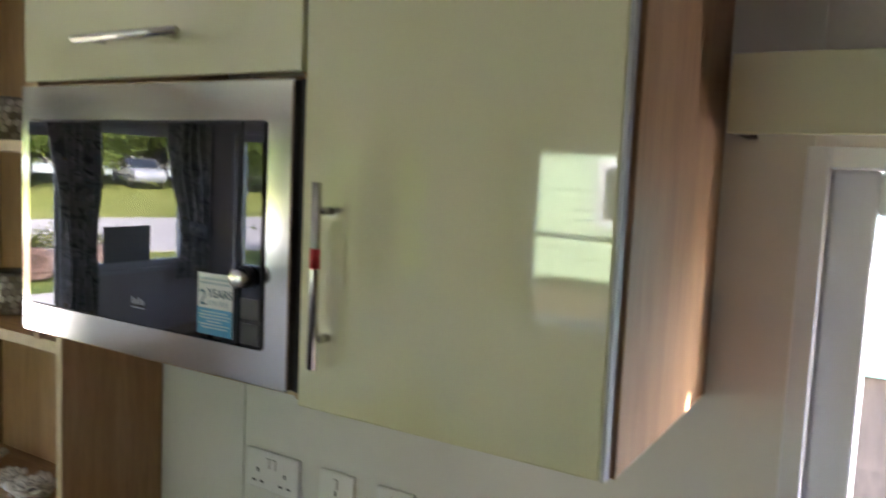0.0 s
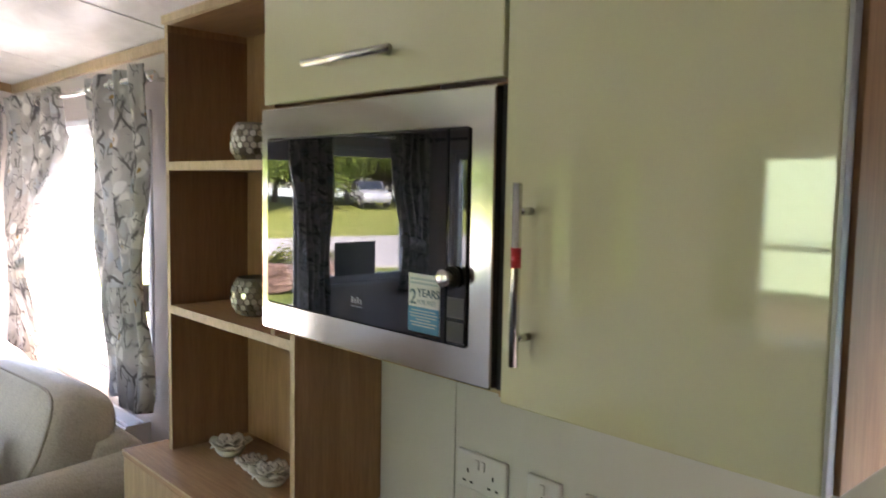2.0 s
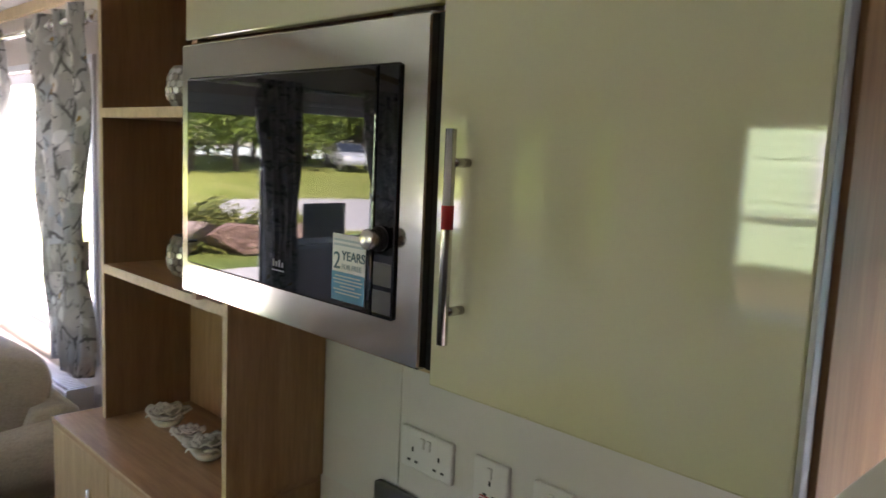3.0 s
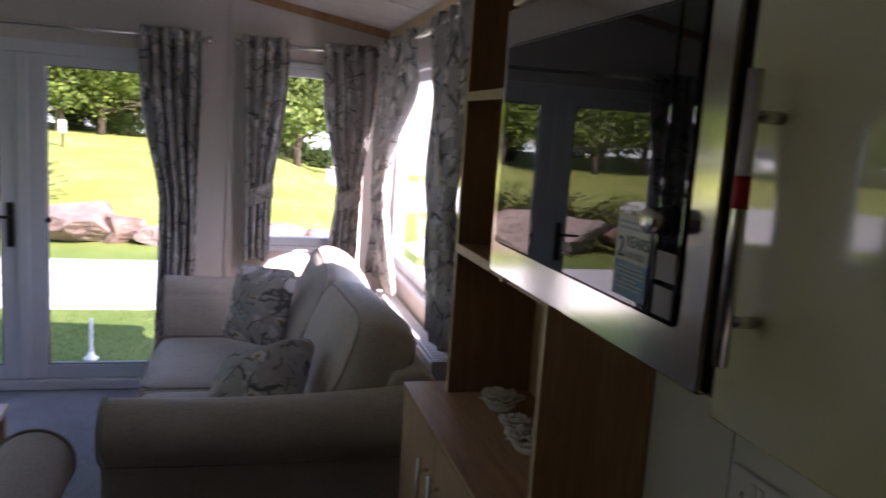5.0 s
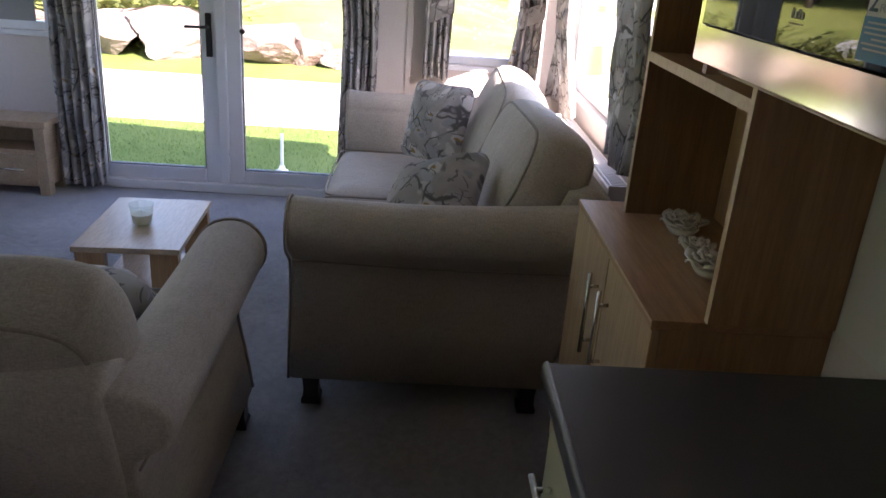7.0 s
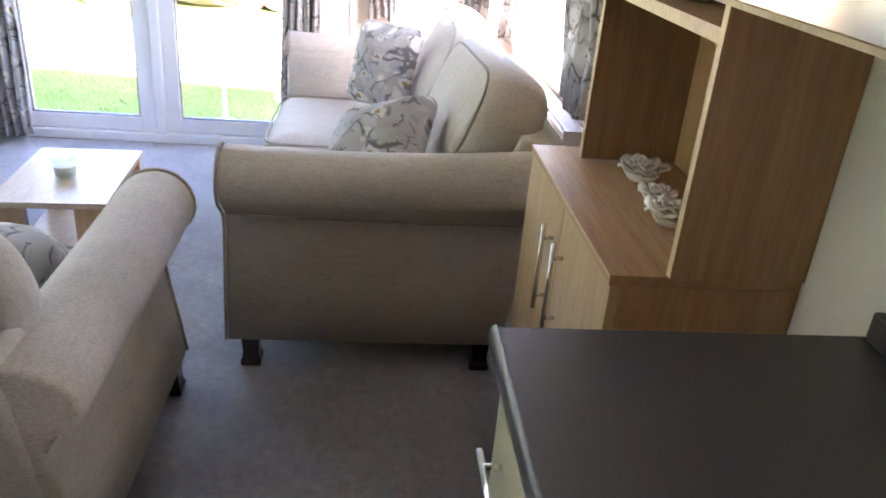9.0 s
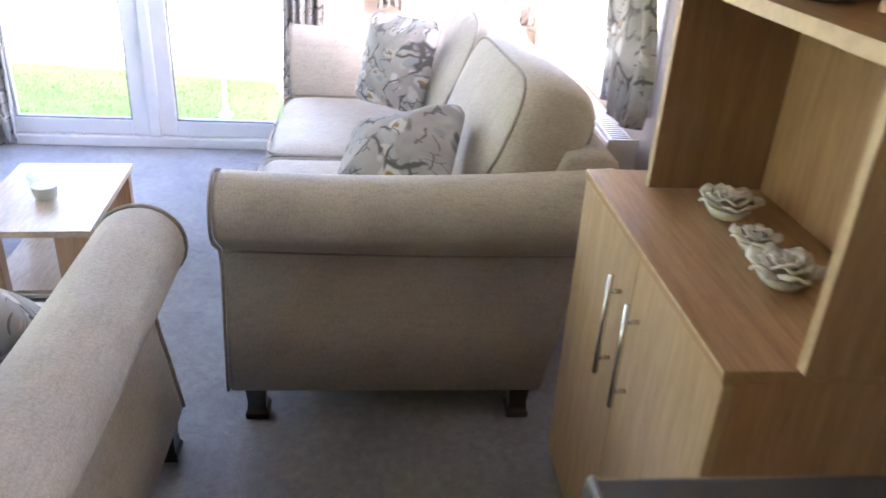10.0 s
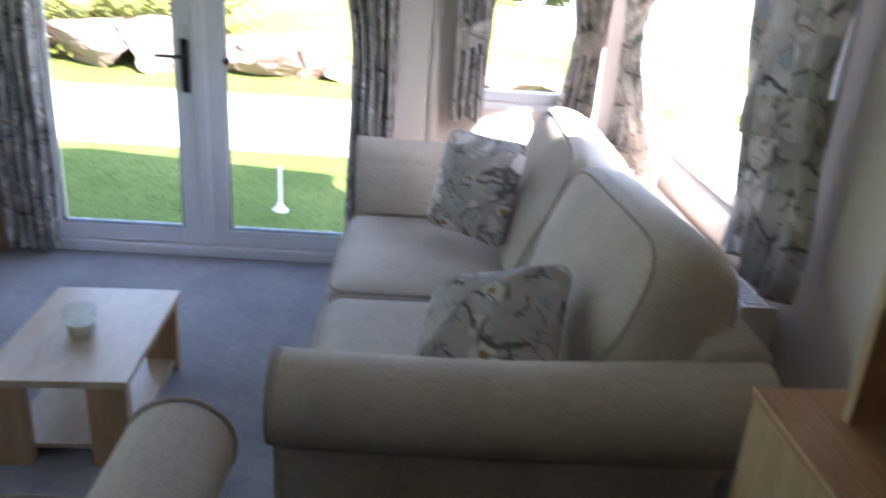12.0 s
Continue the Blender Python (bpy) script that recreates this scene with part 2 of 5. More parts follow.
CLOTH = blossom("blossom_print_cloth", (0.0, 0.0, 0.35))
SPARKLE = mat("mosaic_silver", (0.60, 0.57, 0.50), 0.22, 0.4)
g = Graph(SPARKLE)
info = g.n("ShaderNodeObjectInfo")
g.colour(g.ramp(info.outputs["Random"], [(0.1, (0.30, 0.27, 0.22)), (0.5, (0.62, 0.58, 0.50)), (0.9, (0.82, 0.80, 0.74))]))
GROUT = mat("dark_grout", (0.16, 0.145, 0.125), 0.6)
PEARL = mat("pearl_ceramic", (0.70, 0.67, 0.60), 0.25, coat=0.5)
g = Graph(PEARL)
g.colour(g.ramp(g.noise(g.coords(), 40, 4), [(0.35, (0.60, 0.57, 0.50)), (0.65, (0.76, 0.73, 0.66))]))
WORKTOP = mat("charcoal_worktop", (0.028, 0.027, 0.027), 0.42)
g = Graph(WORKTOP)
v = g.coords()
g.colour(g.ramp(g.noise(v, 500, 3, 0.8), [(0.35, (0.036, 0.035, 0.034)), (0.72, (0.075, 0.073, 0.071))]))
g.rough(g.noise(v, 7, 4), 0.36, 0.5)
g.bump(g.noise(v, 380, 2), 0.15, 0.0005)
DARKLEG = mat("dark_stained_leg", (0.035, 0.022, 0.016), 0.3)

GRASS = mat("mown_grass", (0.10, 0.20, 0.03), 0.9, spec=0.1)
g = Graph(GRASS)
v = g.coords()
c = g.ramp(g.noise(v, 0.9, 5), [(0.3, (0.12, 0.185, 0.045)), (0.7, (0.225, 0.28, 0.085))])
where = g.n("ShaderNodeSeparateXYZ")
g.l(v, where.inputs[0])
# Grass turns paler and yellower beyond the drive, by distance along x.
bank_mix = g.n("ShaderNodeMapRange")
bank_mix.inputs[1].default_value, bank_mix.inputs[2].default_value = -11.5, -14.5
g.l(where.outputs[0], bank_mix.inputs[0])
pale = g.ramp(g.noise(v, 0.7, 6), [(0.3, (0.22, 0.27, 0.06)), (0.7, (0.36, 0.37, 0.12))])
c = g.mix(bank_mix.outputs[0], c, pale)
g.colour(g.mix(0.8, c, g.ramp(g.noise(v, 45, 5, 0.75), [(0.3, (0.45, 0.5, 0.4)), (0.7, (1.3, 1.3, 1.2))]), "MULTIPLY"))
g.bump(g.noise(v, 60, 4, 0.7), 1.0, 0.04)
ROAD = mat("pale_concrete_road", (0.42, 0.40, 0.37), 0.9)
g = Graph(ROAD)
v = g.coords()
g.colour(g.mix(0.6, g.ramp(g.noise(v, 0.8, 5), [(0.3, (0.44, 0.42, 0.39)), (0.7, (0.55, 0.53, 0.49))]),
               g.ramp(g.noise(v, 60, 3), [(0.3, (0.30, 0.29, 0.27)), (0.7, (0.52, 0.50, 0.47))])))
g.bump(g.noise(v, 80, 3), 0.4, 0.004)
ROCK = mat("red_sandstone", (0.36, 0.21, 0.16), 0.9)
g = Graph(ROCK)
v = g.coords()
info = g.n("ShaderNodeObjectInfo")
c = g.ramp(g.noise(v, 3, 7, 0.65), [(0.3, (0.10, 0.06, 0.048)), (0.5, (0.23, 0.14, 0.11)), (0.75, (0.34, 0.26, 0.21))])
g.colour(g.mix(g.math("MULTIPLY", info.outputs["Random"], 0.5), c, (0.30, 0.27, 0.24)))
g.bump(g.noise(v, 9, 8, 0.7), 1.0, 0.09)
BARK = mat("bark", (0.09, 0.065, 0.045), 0.95)
g = Graph(BARK)
f = g.noise(g.coords((6, 6, 1)), 4, 6, 0.7)
g.colour(g.ramp(f, [(0.3, (0.045, 0.033, 0.024)), (0.7, (0.12, 0.09, 0.065))]))
g.bump(f, 0.9, 0.03)


def leaf(name, dark, light):
    m = mat(name, light, 0.55, spec=0.3)
    g = Graph(m)
    geo = g.n("ShaderNodeNewGeometry")
    c = g.ramp(geo.outputs["Random Per Island"], [(0.0, dark), (1.0, light)])
    g.colour(c)
    thin, blend = g.n("ShaderNodeBsdfTranslucent"), g.n("ShaderNodeMixShader", Fac=0.4)
    g.l(c, thin.inputs[0])
    g.l(g.b.outputs[0], blend.inputs[1])
    g.l(thin.outputs[0], blend.inputs[2])
    end = [n for n in g.t.nodes if n.type == "OUTPUT_MATERIAL"][0]
    g.l(blend.outputs[0], end.inputs[0])
    return m


LEAF = leaf("broad_leaves", (0.03, 0.06, 0.012), (0.20, 0.27, 0.055))
LEAF_DARK = leaf("dark_shrub_leaves", (0.02, 0.04, 0.01), (0.07, 0.11, 0.03))
FERN = leaf("fern_fronds", (0.10, 0.13, 0.03), (0.22, 0.22, 0.06))
CAR = mat("silver_car_paint", (0.34, 0.37, 0.41), 0.3, 0.1, coat=0.8)
CAR_PALE = mat("pale_car_paint", (0.78, 0.79, 0.80), 0.3, coat=0.8)
CAR_GLASS = mat("dark_car_glass", (0.02, 0.025, 0.03), 0.05, coat=1.0)
TYRE = mat("tyre_rubber", (0.02, 0.02, 0.02), 0.85)
CLAD = mat("pale_green_cladding", (0.40, 0.54, 0.32), 0.6)
CLAD_DEEP = mat("sea_green_cladding", (0.16, 0.34, 0.27), 0.6)


# ---- building helpers ----
def part(name, bm, material, parent=None, label="", smooth=False):
    me = bpy.data.meshes.new(name)
    bm.to_mesh(me)
    bm.free()
    me.materials.append(material)
    if smooth:
        me.shade_smooth()
    ob = new(name, me)
    if parent is not None:
        ob.parent = parent
    if label:
        ob["label"] = label
    return ob


def thing(name, label, category, group="", kind="", at=(0, 0, 0)):
    ob = new(name)
    ob.location = at
    ob.empty_display_size = 0.1
    return tagged(ob, label, category, group, kind)


def box(x0, x1, y0, y1, z0, z1, bevel=0.0, segments=2, bm=None):
    bm = bm or bmesh.new()
    r = bmesh.ops.create_cube(bm, size=1.0)
    vs = r["verts"]
    for v in vs:
        v.co = Vector(((x0 + x1) / 2 + v.co.x * (x1 - x0), (y0 + y1) / 2 + v.co.y * (y1 - y0), (z0 + z1) / 2 + v.co.z * (z1 - z0)))
    if bevel > 0:
        es = {e for v in vs for e in v.link_edges}
        bmesh.ops.bevel(bm, geom=list(es), offset=bevel, segments=segments, profile=0.5, affect="EDGES")
    return bm


def tube(points, radius, sides=10, bm=None, closed=False, caps=True):
    """A round bar along points; radius may be one number or one a point."""
    bm = bm or bmesh.new()
    pts = [Vector(p) for p in points]
    rad = radius if isinstance(radius, (list, tuple)) else [radius] * len(pts)
    rings = []
    n = len(pts)
    side = None
    for i, p in enumerate(pts):
        a = pts[(i - 1) % n] if closed or i > 0 else p
        b = pts[(i + 1) % n] if closed or i < n - 1 else p
        d = (b - a).normalized()
        if side is None:
            side = d.orthogonal().normalized()
        side = (side - d * side.dot(d)).normalized()
        up = d.cross(side)
        rings.append([bm.verts.new(p + rad[i] * (math.cos(2 * math.pi * k / sides) * side + math.sin(2 * math.pi * k / sides) * up)) for k in range(sides)])
    for i in range(n if closed else n - 1):
        a, b = rings[i], rings[(i + 1) % n]
        for k in range(sides):
            bm.faces.new((a[k], a[(k + 1) % sides], b[(k + 1) % sides], b[k]))
    if caps and not closed:
        bm.faces.new(rings[0][::-1])
        bm.faces.new(rings[-1])
    return bm


def lathe(profile, centre=(0, 0, 0), sides=32, bm=None):
    """A turned body round the z axis from (radius, height) pairs."""
    bm = bm or bmesh.new()
    c = Vector(centre)
    rings = [[bm.verts.new(c + Vector((r * math.cos(2 * math.pi * k / sides), r * math.sin(2 * math.pi * k / sides), z))) for k in range(sides)] for r, z in profile]
    for a, b in zip(rings, rings[1:]):
        for k in range(sides):
            bm.faces.new((a[k], a[(k + 1) % sides], b[(k + 1) % sides], b[k]))
    bm.faces.new(rings[0][::-1])
    bm.faces.new(rings[-1])
    return bm


def prism(outline, y0, y1, axis="y", bm=None, bevel=0.0, segments=2):
    """An outline of (a, b) pairs pushed along an axis: y takes (x, z), x takes (y, z), z takes (x, y)."""
    bm = bm or bmesh.new()

    def at(a, b, c):
        return {"y": (a, c, b), "x": (c, a, b), "z": (a, b, c)}[axis]

    lo = [bm.verts.new(at(a, b, y0)) for a, b in outline]
    hi = [bm.verts.new(at(a, b, y1)) for a, b in outline]
    n = len(outline)
    f0, f1 = bm.faces.new(lo), bm.faces.new(hi[::-1])
    for i in range(n):
        bm.faces.new((lo[i], hi[i], hi[(i + 1) % n], lo[(i + 1) % n]))
    bmesh.ops.recalc_face_normals(bm, faces=bm.faces)
    if bevel > 0:
        es = list(f0.edges) + list(f1.edges)
        bmesh.ops.bevel(bm, geom=es, offset=bevel, segments=segments, profile=0.5, affect="EDGES")
    return bm


def lay_print(bm, place):
    """Lays the printed cloth flat on a mesh: place gives a vertex its metres across and along the cloth."""
    lay = bm.loops.layers.uv.new("UVMap")
    for f in bm.faces:
        for lp in f.loops:
            lp[lay].uv = place(lp.vert)
    return bm


def cushion(sx, sy, sz, power=0.32, puff=0.5, nu=64, nv=30, wrinkle=0.004, seed=0.0, rim=0.62, full=0.75, pinch=0.0):
    """A stuffed cushion: a soft box with full faces and thin corners, centred on its place."""
    bm = bmesh.new()
    rows = []

    def sp(c, p):
        return math.copysign(abs(c) ** p, c)

    for j in range(nv + 1):
        ph = -math.pi / 2 + math.pi * j / nv
        row = []
        for i in range(nu):
            th = 2 * math.pi * i / nu
            x, y, z = sp(math.cos(ph), rim) * sp(math.cos(th), power), sp(math.cos(ph), rim) * sp(math.sin(th), power), sp(math.sin(ph), full)
            edge = max(abs(x), abs(y))
            x, y = x * (1 - pinch * (1 - y * y)), y * (1 - pinch * (1 - x * x))
            z *= 1 - puff * edge ** 3 * 0.55
            p = Vector((x * sx / 2, y * sy / 2, z * sz / 2))
            k = noise.noise(p * 9 + Vector((seed, 0, 0)))
            k2 = noise.noise(p * 22 + Vector((0, seed, 0)))
            p += Vector((0, 0, 1 if z > 0 else -1)) * wrinkle * (k + 0.5 * k2) * (1.2 if edge > 0.6 else 0.7)
            row.append(bm.verts.new(p))
        rows.append(row)
    for a, b in zip(rows, rows[1:]):
        for k in range(nu):
            bm.faces.new((a[k], a[(k + 1) % nu], b[(k + 1) % nu], b[k]))
    bmesh.ops.remove_doubles(bm, verts=bm.verts, dist=1e-5)
    bmesh.ops.recalc_face_normals(bm, faces=bm.faces)
    return bm


def box_cushion(sx, sy, sz, tuck=0.0, puff=0.05, seed=0.0, n=26, creases=0.006):
    """A boxed back cushion: two full faces, a banded gusset between, eared corners; narrower low down by tuck.
    Gives the mesh and the two rims that carry the piping."""
    def at(u, v, w):
        fu, fv = 1 - abs(u) ** 6, 1 - abs(v) ** 6
        ru, rv = u * math.sqrt(1 - 0.20 * v ** 6), v * math.sqrt(1 - 0.22 * u ** 8)
        x, y, z = ru * sx / 2, rv * sy / 2, w * sz / 2
        low = max(0.0, min(1.0, 0.5 - v * 1.6))
        x -= u * tuck * low * low * (3 - 2 * low)
        edge = max(abs(u), abs(v)) ** 8
        z += math.copysign(puff * (1 - u * u) ** 0.6 * (1 - v * v) ** 0.6, w) * abs(w)
        band = 0.042 * math.sqrt(max(0.0, 1 - w * w)) * edge
        y += math.copysign(band, v) * abs(v) ** 4
        x += math.copysign(band, u) * abs(u) ** 4
        p = Vector((x, y, z))
        q = Vector((seed * 1.7, seed, 0))
        d = creases * (noise.noise(p * 7 + q) + 0.5 * noise.noise(Vector((p.x * 26, p.y * 9, p.z * 9)) + q) * max(0.0, v))
        return p + Vector((0, 0, 1 if w > 0 else -1)) * d * fu * fv * abs(w) + Vector((0, 1, 0)) * d * (1 - w * w)

    def soft(k, m):
        c = -1 + 2 * k / m
        return math.copysign(1 - (1 - abs(c)) ** 1.35, c)

    bm = bmesh.new()
    m = 10
    for f, (na, nb) in (("w", (n, n)), ("v", (n, m)), ("u", (n, m))):
        for s in (-1, 1):
            g = []
            for i in range(na + 1):
                a = soft(i, na)
                g.append([bm.verts.new(at(a, soft(j, nb), s) if f == "w" else at(a, s, -1 + 2 * j / nb) if f == "v" else at(s, a, -1 + 2 * j / nb)) for j in range(nb + 1)])
            for i in range(na):
                for j in range(nb):
                    bm.faces.new((g[i][j], g[i + 1][j], g[i + 1][j + 1], g[i][j + 1]))
    bmesh.ops.remove_doubles(bm, verts=bm.verts, dist=1e-5)
    bmesh.ops.recalc_face_normals(bm, faces=bm.faces)
    ring = [(soft(i, n), -1) for i in range(n)] + [(1, soft(i, n)) for i in range(n)] + [(-soft(i, n), 1) for i in range(n)] + [(-1, -soft(i, n)) for i in range(n)]
    return bm, [[at(u, v, w) for u, v in ring] for w in (-1, 1)]


def seam(sx, sy, power=0.32, z=0.0, n=64, r=0.005):
    """Piping round a cushion's rim."""
    pts = []
    for i in range(n):
        th = 2 * math.pi * i / n
        c, s = math.cos(th), math.sin(th)
        pts.append((math.copysign(abs(c) ** power, c) * sx / 2, math.copysign(abs(s) ** power, s) * sy / 2, z))
    return tube(pts, r, 6, closed=True)


def moved(bm, m):
    bmesh.ops.transform(bm, matrix=m, verts=bm.verts)
    return bm


def bar_handle(parent, a, b, out, radius=0.006, stand=0.028, inset=0.035, label="satin chrome bar handle", name="handle"):
    """A bar from a to b, on two posts that go back along -out."""
    a, b, out = Vector(a), Vector(b), Vector(out)
    d = (b - a).normalized()
    h = part(name, tube([a, b], radius, 12), CHROME, parent, label, True)
    for p in (a + d * inset, b - d * inset):
        part("post", tube([p, p - out * stand], radius * 0.85, 10), CHROME, h, "", True)
    return h


# ---- the shell ----
XW, YN, YS, XE = -4.25, 1.88, -2.08, 1.75
EAVE, RIDGE_Y, PITCH = 2.15, -0.10, 0.175
RIDGE = EAVE + PITCH * (YN - RIDGE_Y)
GROUND = -0.5


def wall(name, label, axis, face, thick, lo, hi, top, openings, material):
    """A wall whose inner face lies at face, with rectangular openings (a0, a1, z0, z1); top is a function of the position along it."""
    bm = bmesh.new()
    cuts = sorted({lo, hi, *(v for o in openings for v in o[:2] if lo < v < hi), *((RIDGE_Y,) if axis == "x" and lo < RIDGE_Y < hi else ())})
    outer = face + thick

    def piece(a0, a1, z0, z1a, z1b):
        outline = [(a0, z0), (a1, z0), (a1, z1b), (a0, z1a)]
        prism(outline, min(face, outer), max(face, outer), axis, bm)

    for a0, a1 in zip(cuts, cuts[1:]):
        mid = (a0 + a1) / 2
        holes = sorted((o[2], o[3]) for o in openings if o[0] < mid < o[1])
        z = GROUND
        for h0, h1 in holes:
            piece(a0, a1, z, h0, h0)
            z = h1
        piece(a0, a1, z, top(a0), top(a1))
    bmesh.ops.remove_doubles(bm, verts=bm.verts, dist=1e-5)
    ob = part(name, bm, material)
    return tagged(ob, label, "wall", kind="structure")


def roof(y):
    return RIDGE - PITCH * abs(y - RIDGE_Y) + 0.01


SIDE_WIN = (-4.05, -2.43, 0.82, 1.88)
KIT_WIN = (0.358, 0.80, 0.98, 1.70)
DOORS = (-0.95, 0.74, 0.0, 1.93)
RIGHT_WIN = (1.12, 1.68, 0.86, 1.90)
LEFT_WIN = (-1.86, -1.05, 0.90, 1.90)
SOUTH_A = (-3.98, -2.25, 0.86, 1.90)
SOUTH_B = (-1.53, -0.50, 0.80, 1.87)
wall("wall_north", "pale taupe papered side wall behind the sofa", "y", YN, 0.09, XW - 0.09, XE + 0.09, lambda a: EAVE + 0.01, [SIDE_WIN, KIT_WIN], WALL)
wall("wall_west", "pale taupe papered end wall round the french doors", "x", XW, -0.09, YS, YN, roof, [DOORS, RIGHT_WIN, LEFT_WIN], WALL)
wall("wall_south", "pale taupe papered side wall with windows", "y", YS, -0.09, XW - 0.09, XE + 0.09, lambda a: roof(YS), [SOUTH_A, SOUTH_B], WALL)
# Unseen closing wall, coloured dark to hold down bounce onto the sofa.
wall("wall_east", "plain unseen end wall, darkened against bounced light", "x", XE, 0.09, YS, YN, roof, [], DARK_END)
# Kitchen floor is out of view; its dark colour only reduces bounced light.
tagged(part("floor_kitchen", box(-0.62, XE, YS, YN, -0.08, 0.0), mat("dark_unseen_floor", (0.07, 0.05, 0.04), 0.45)), "unseen kitchen floor, darkened against bounced light", "floor", kind="structure")
tagged(part("floor", box(XW - 0.0, -0.62, YS, YN, -0.08, 0.0), CARPET), "grey-blue cut-pile carpet with a few dents", "carpet", kind="structure")

bm = bmesh.new()
ends = [(YN + 0.12, roof(YN) - 0.011 - 0.12 * PITCH), (RIDGE_Y, RIDGE), (YS - 0.12, roof(YS) - 0.011 - 0.12 * PITCH)]
prism([*ends, *((y, z + 0.1) for y, z in reversed(ends))], XW - 0.24, XE + 0.16, "x", bm)
for x in (-3.35, -2.13, -0.91, 0.31, 1.53):  # joints of the ceiling boards
    for (ya, za), (yb, zb) in ((ends[0], ends[1]), (ends[1], ends[2])):
        prism([(ya, za - 0.003), (yb, zb - 0.003), (yb, zb + 0.02), (ya, za + 0.02)], x - 0.004, x + 0.004, "x", bm)
tagged(part("ceiling", bm, CEIL), "white sloping satin ceiling with mottled glare in its colour", "ceiling", kind="structure")

# cornice trim along the side wall and up the end wall
t = thing("cornice_trim", "narrow oak-coloured cornice under the sloping ceiling", "trim", kind="structure")
part("moulding", box(XW, -1.69, YN - 0.022, YN, EAVE - 0.045, EAVE, 0.004), OAK_EDGE, t)
for y0, y1 in ((RIDGE_Y, YN - 0.022), (YS, RIDGE_Y)):
    z0, z1 = roof(y0) - 0.012, roof(y1) - 0.012
    part("moulding", prism([(y0, z0 - 0.045), (y1, z1 - 0.045), (y1, z1), (y0, z0)], XW, XW + 0.02, "x"), OAK, t)

# kitchen wall lining with its joint, behind the cupboards
t = thing("kitchen_wall_lining", "pale grey wall boards behind the worktop", "wall panel", kind="structure")
part("board", box(-1.0, -0.735, YN - 0.006, YN, 0.86, EAVE - 0.05), WALL_KITCHEN, t)
part("board", box(-0.732, KIT_WIN[0] - 0.02, YN - 0.006, YN, 0.86, EAVE - 0.05), WALL_KITCHEN, t)

# strip on the end wall
tagged(part("wall_strip", box(XW, XW + 0.012, 0.955, 0.99, 0, roof(0.97) - 0.06, 0.003), WALL), "pale cover strip over the wall joint", "trim", kind="structure")
t = thing("baseboard", "low white skirting along the end wall", "skirting", kind="structure")
part("board", box(XW, XW + 0.014, DOORS[1] + 0.05, YN, 0, 0.07, 0.003), UPVC, t)
part("board", box(XW, XW + 0.014, YS, DOORS[0] - 0.05, 0, 0.07, 0.003), UPVC, t)


def window(name, label, axis, face, thick, o, sash=0.05, transom=0.0, board=0.0, mullions=()):
    """A framed window in a wall's opening: frame bars, pane, sill board."""
    a0, a1, z0, z1 = o
    t = thing(name, label, "window", kind="structure")
    s = 1 if thick > 0 else -1
    d0, d1 = face + s * 0.02, face + s * 0.075

    def bar(n, u0, u1, w0, w1, e0=d0, e1=d1, m=UPVC, bevel=0.006, parent=t):
        lo, hi = min(e0, e1), max(e0, e1)
        b = box(u0, u1, lo, hi, w0, w1, bevel) if axis == "y" else box(lo, hi, u0, u1, w0, w1, bevel)
        return part(n, b, m, parent)

    f = bar("window_frame", a0, a0 + sash, z0, z1)
    bar("window_frame", a1 - sash, a1, z0, z1)
    bar("window_frame", a0 + sash, a1 - sash, z0, z0 + sash)
    bar("window_frame", a0 + sash, a1 - sash, z1 - sash, z1)
    xs = [a0 + sash, *mullions, a1 - sash]
    for m in mullions:
        bar("mullion", m - 0.022, m + 0.022, z0 + sash, z1 - sash)
    for u0, u1 in zip(xs, xs[1:]):
        p = bar("pane", u0, u1, z0 + sash, z1 - sash, face + s * 0.05, face + s * 0.054, GLASS, 0.0)
        p.visible_shadow = False
    for u0, u1, w0, w1 in ((a0 - 0.03, a0, z0 - 0.03, z1 + 0.03), (a1, a1 + 0.03, z0 - 0.03, z1 + 0.03), (a0, a1, z1, z1 + 0.03), (a0, a1, z0 - 0.03, z0)):
        bar("architrave", u0, u1, w0, w1, face - s * 0.012, face - s * 0.0005, bevel=0.003)
    if transom:
        bar("transom", a0 + sash, a1 - sash, transom - 0.016, transom + 0.016)
    if board:
        bar("window_sill", a0, a1, z0 + 0.0005, z0 + 0.022, face - s * board, face + s * 0.0195, bevel=0.004)
    return t


window("window_1", "wide white-framed window over the radiator", "y", YN, 0.09, SIDE_WIN)
window("window_2", "white-framed kitchen window beside the tall cupboard", "y", YN, 0.09, KIT_WIN, sash=0.062)
window("window_3", "narrow white-framed window beside the french doors", "x", XW, -0.09, RIGHT_WIN)
window("window_4", "white-framed window behind the television", "x", XW, -0.09, LEFT_WIN)
window("window_5", "white-framed window in the far side wall", "y", YS, -0.09, SOUTH_A)
window("window_6", "white-framed window facing the green caravan", "y", YS, -0.09, SOUTH_B, transom=1.335, board=0.11)

# french doors
t = thing("door_1", "closed white plastic french doors with tall clear panes", "french doors", kind="structure")
d0, d1, dz0, dz1 = DOORS
part("door_frame", box(XW - 0.085, XW + 0.01, d0, d0 + 0.05, 0, dz1, 0.005), UPVC, t)
part("door_frame", box(XW - 0.085, XW + 0.01, d1 - 0.05, d1, 0, dz1, 0.005), UPVC, t)
part("door_frame", box(XW - 0.085, XW + 0.01, d0 + 0.05, d1 - 0.05, dz1 - 0.067, dz1, 0.004), UPVC, t)
part("weather_strip", box(XW - 0.082, XW - 0.0705, d0 + 0.04, d1 - 0.04, dz1 - 0.085, dz1 - 0.06), UPVC, t)
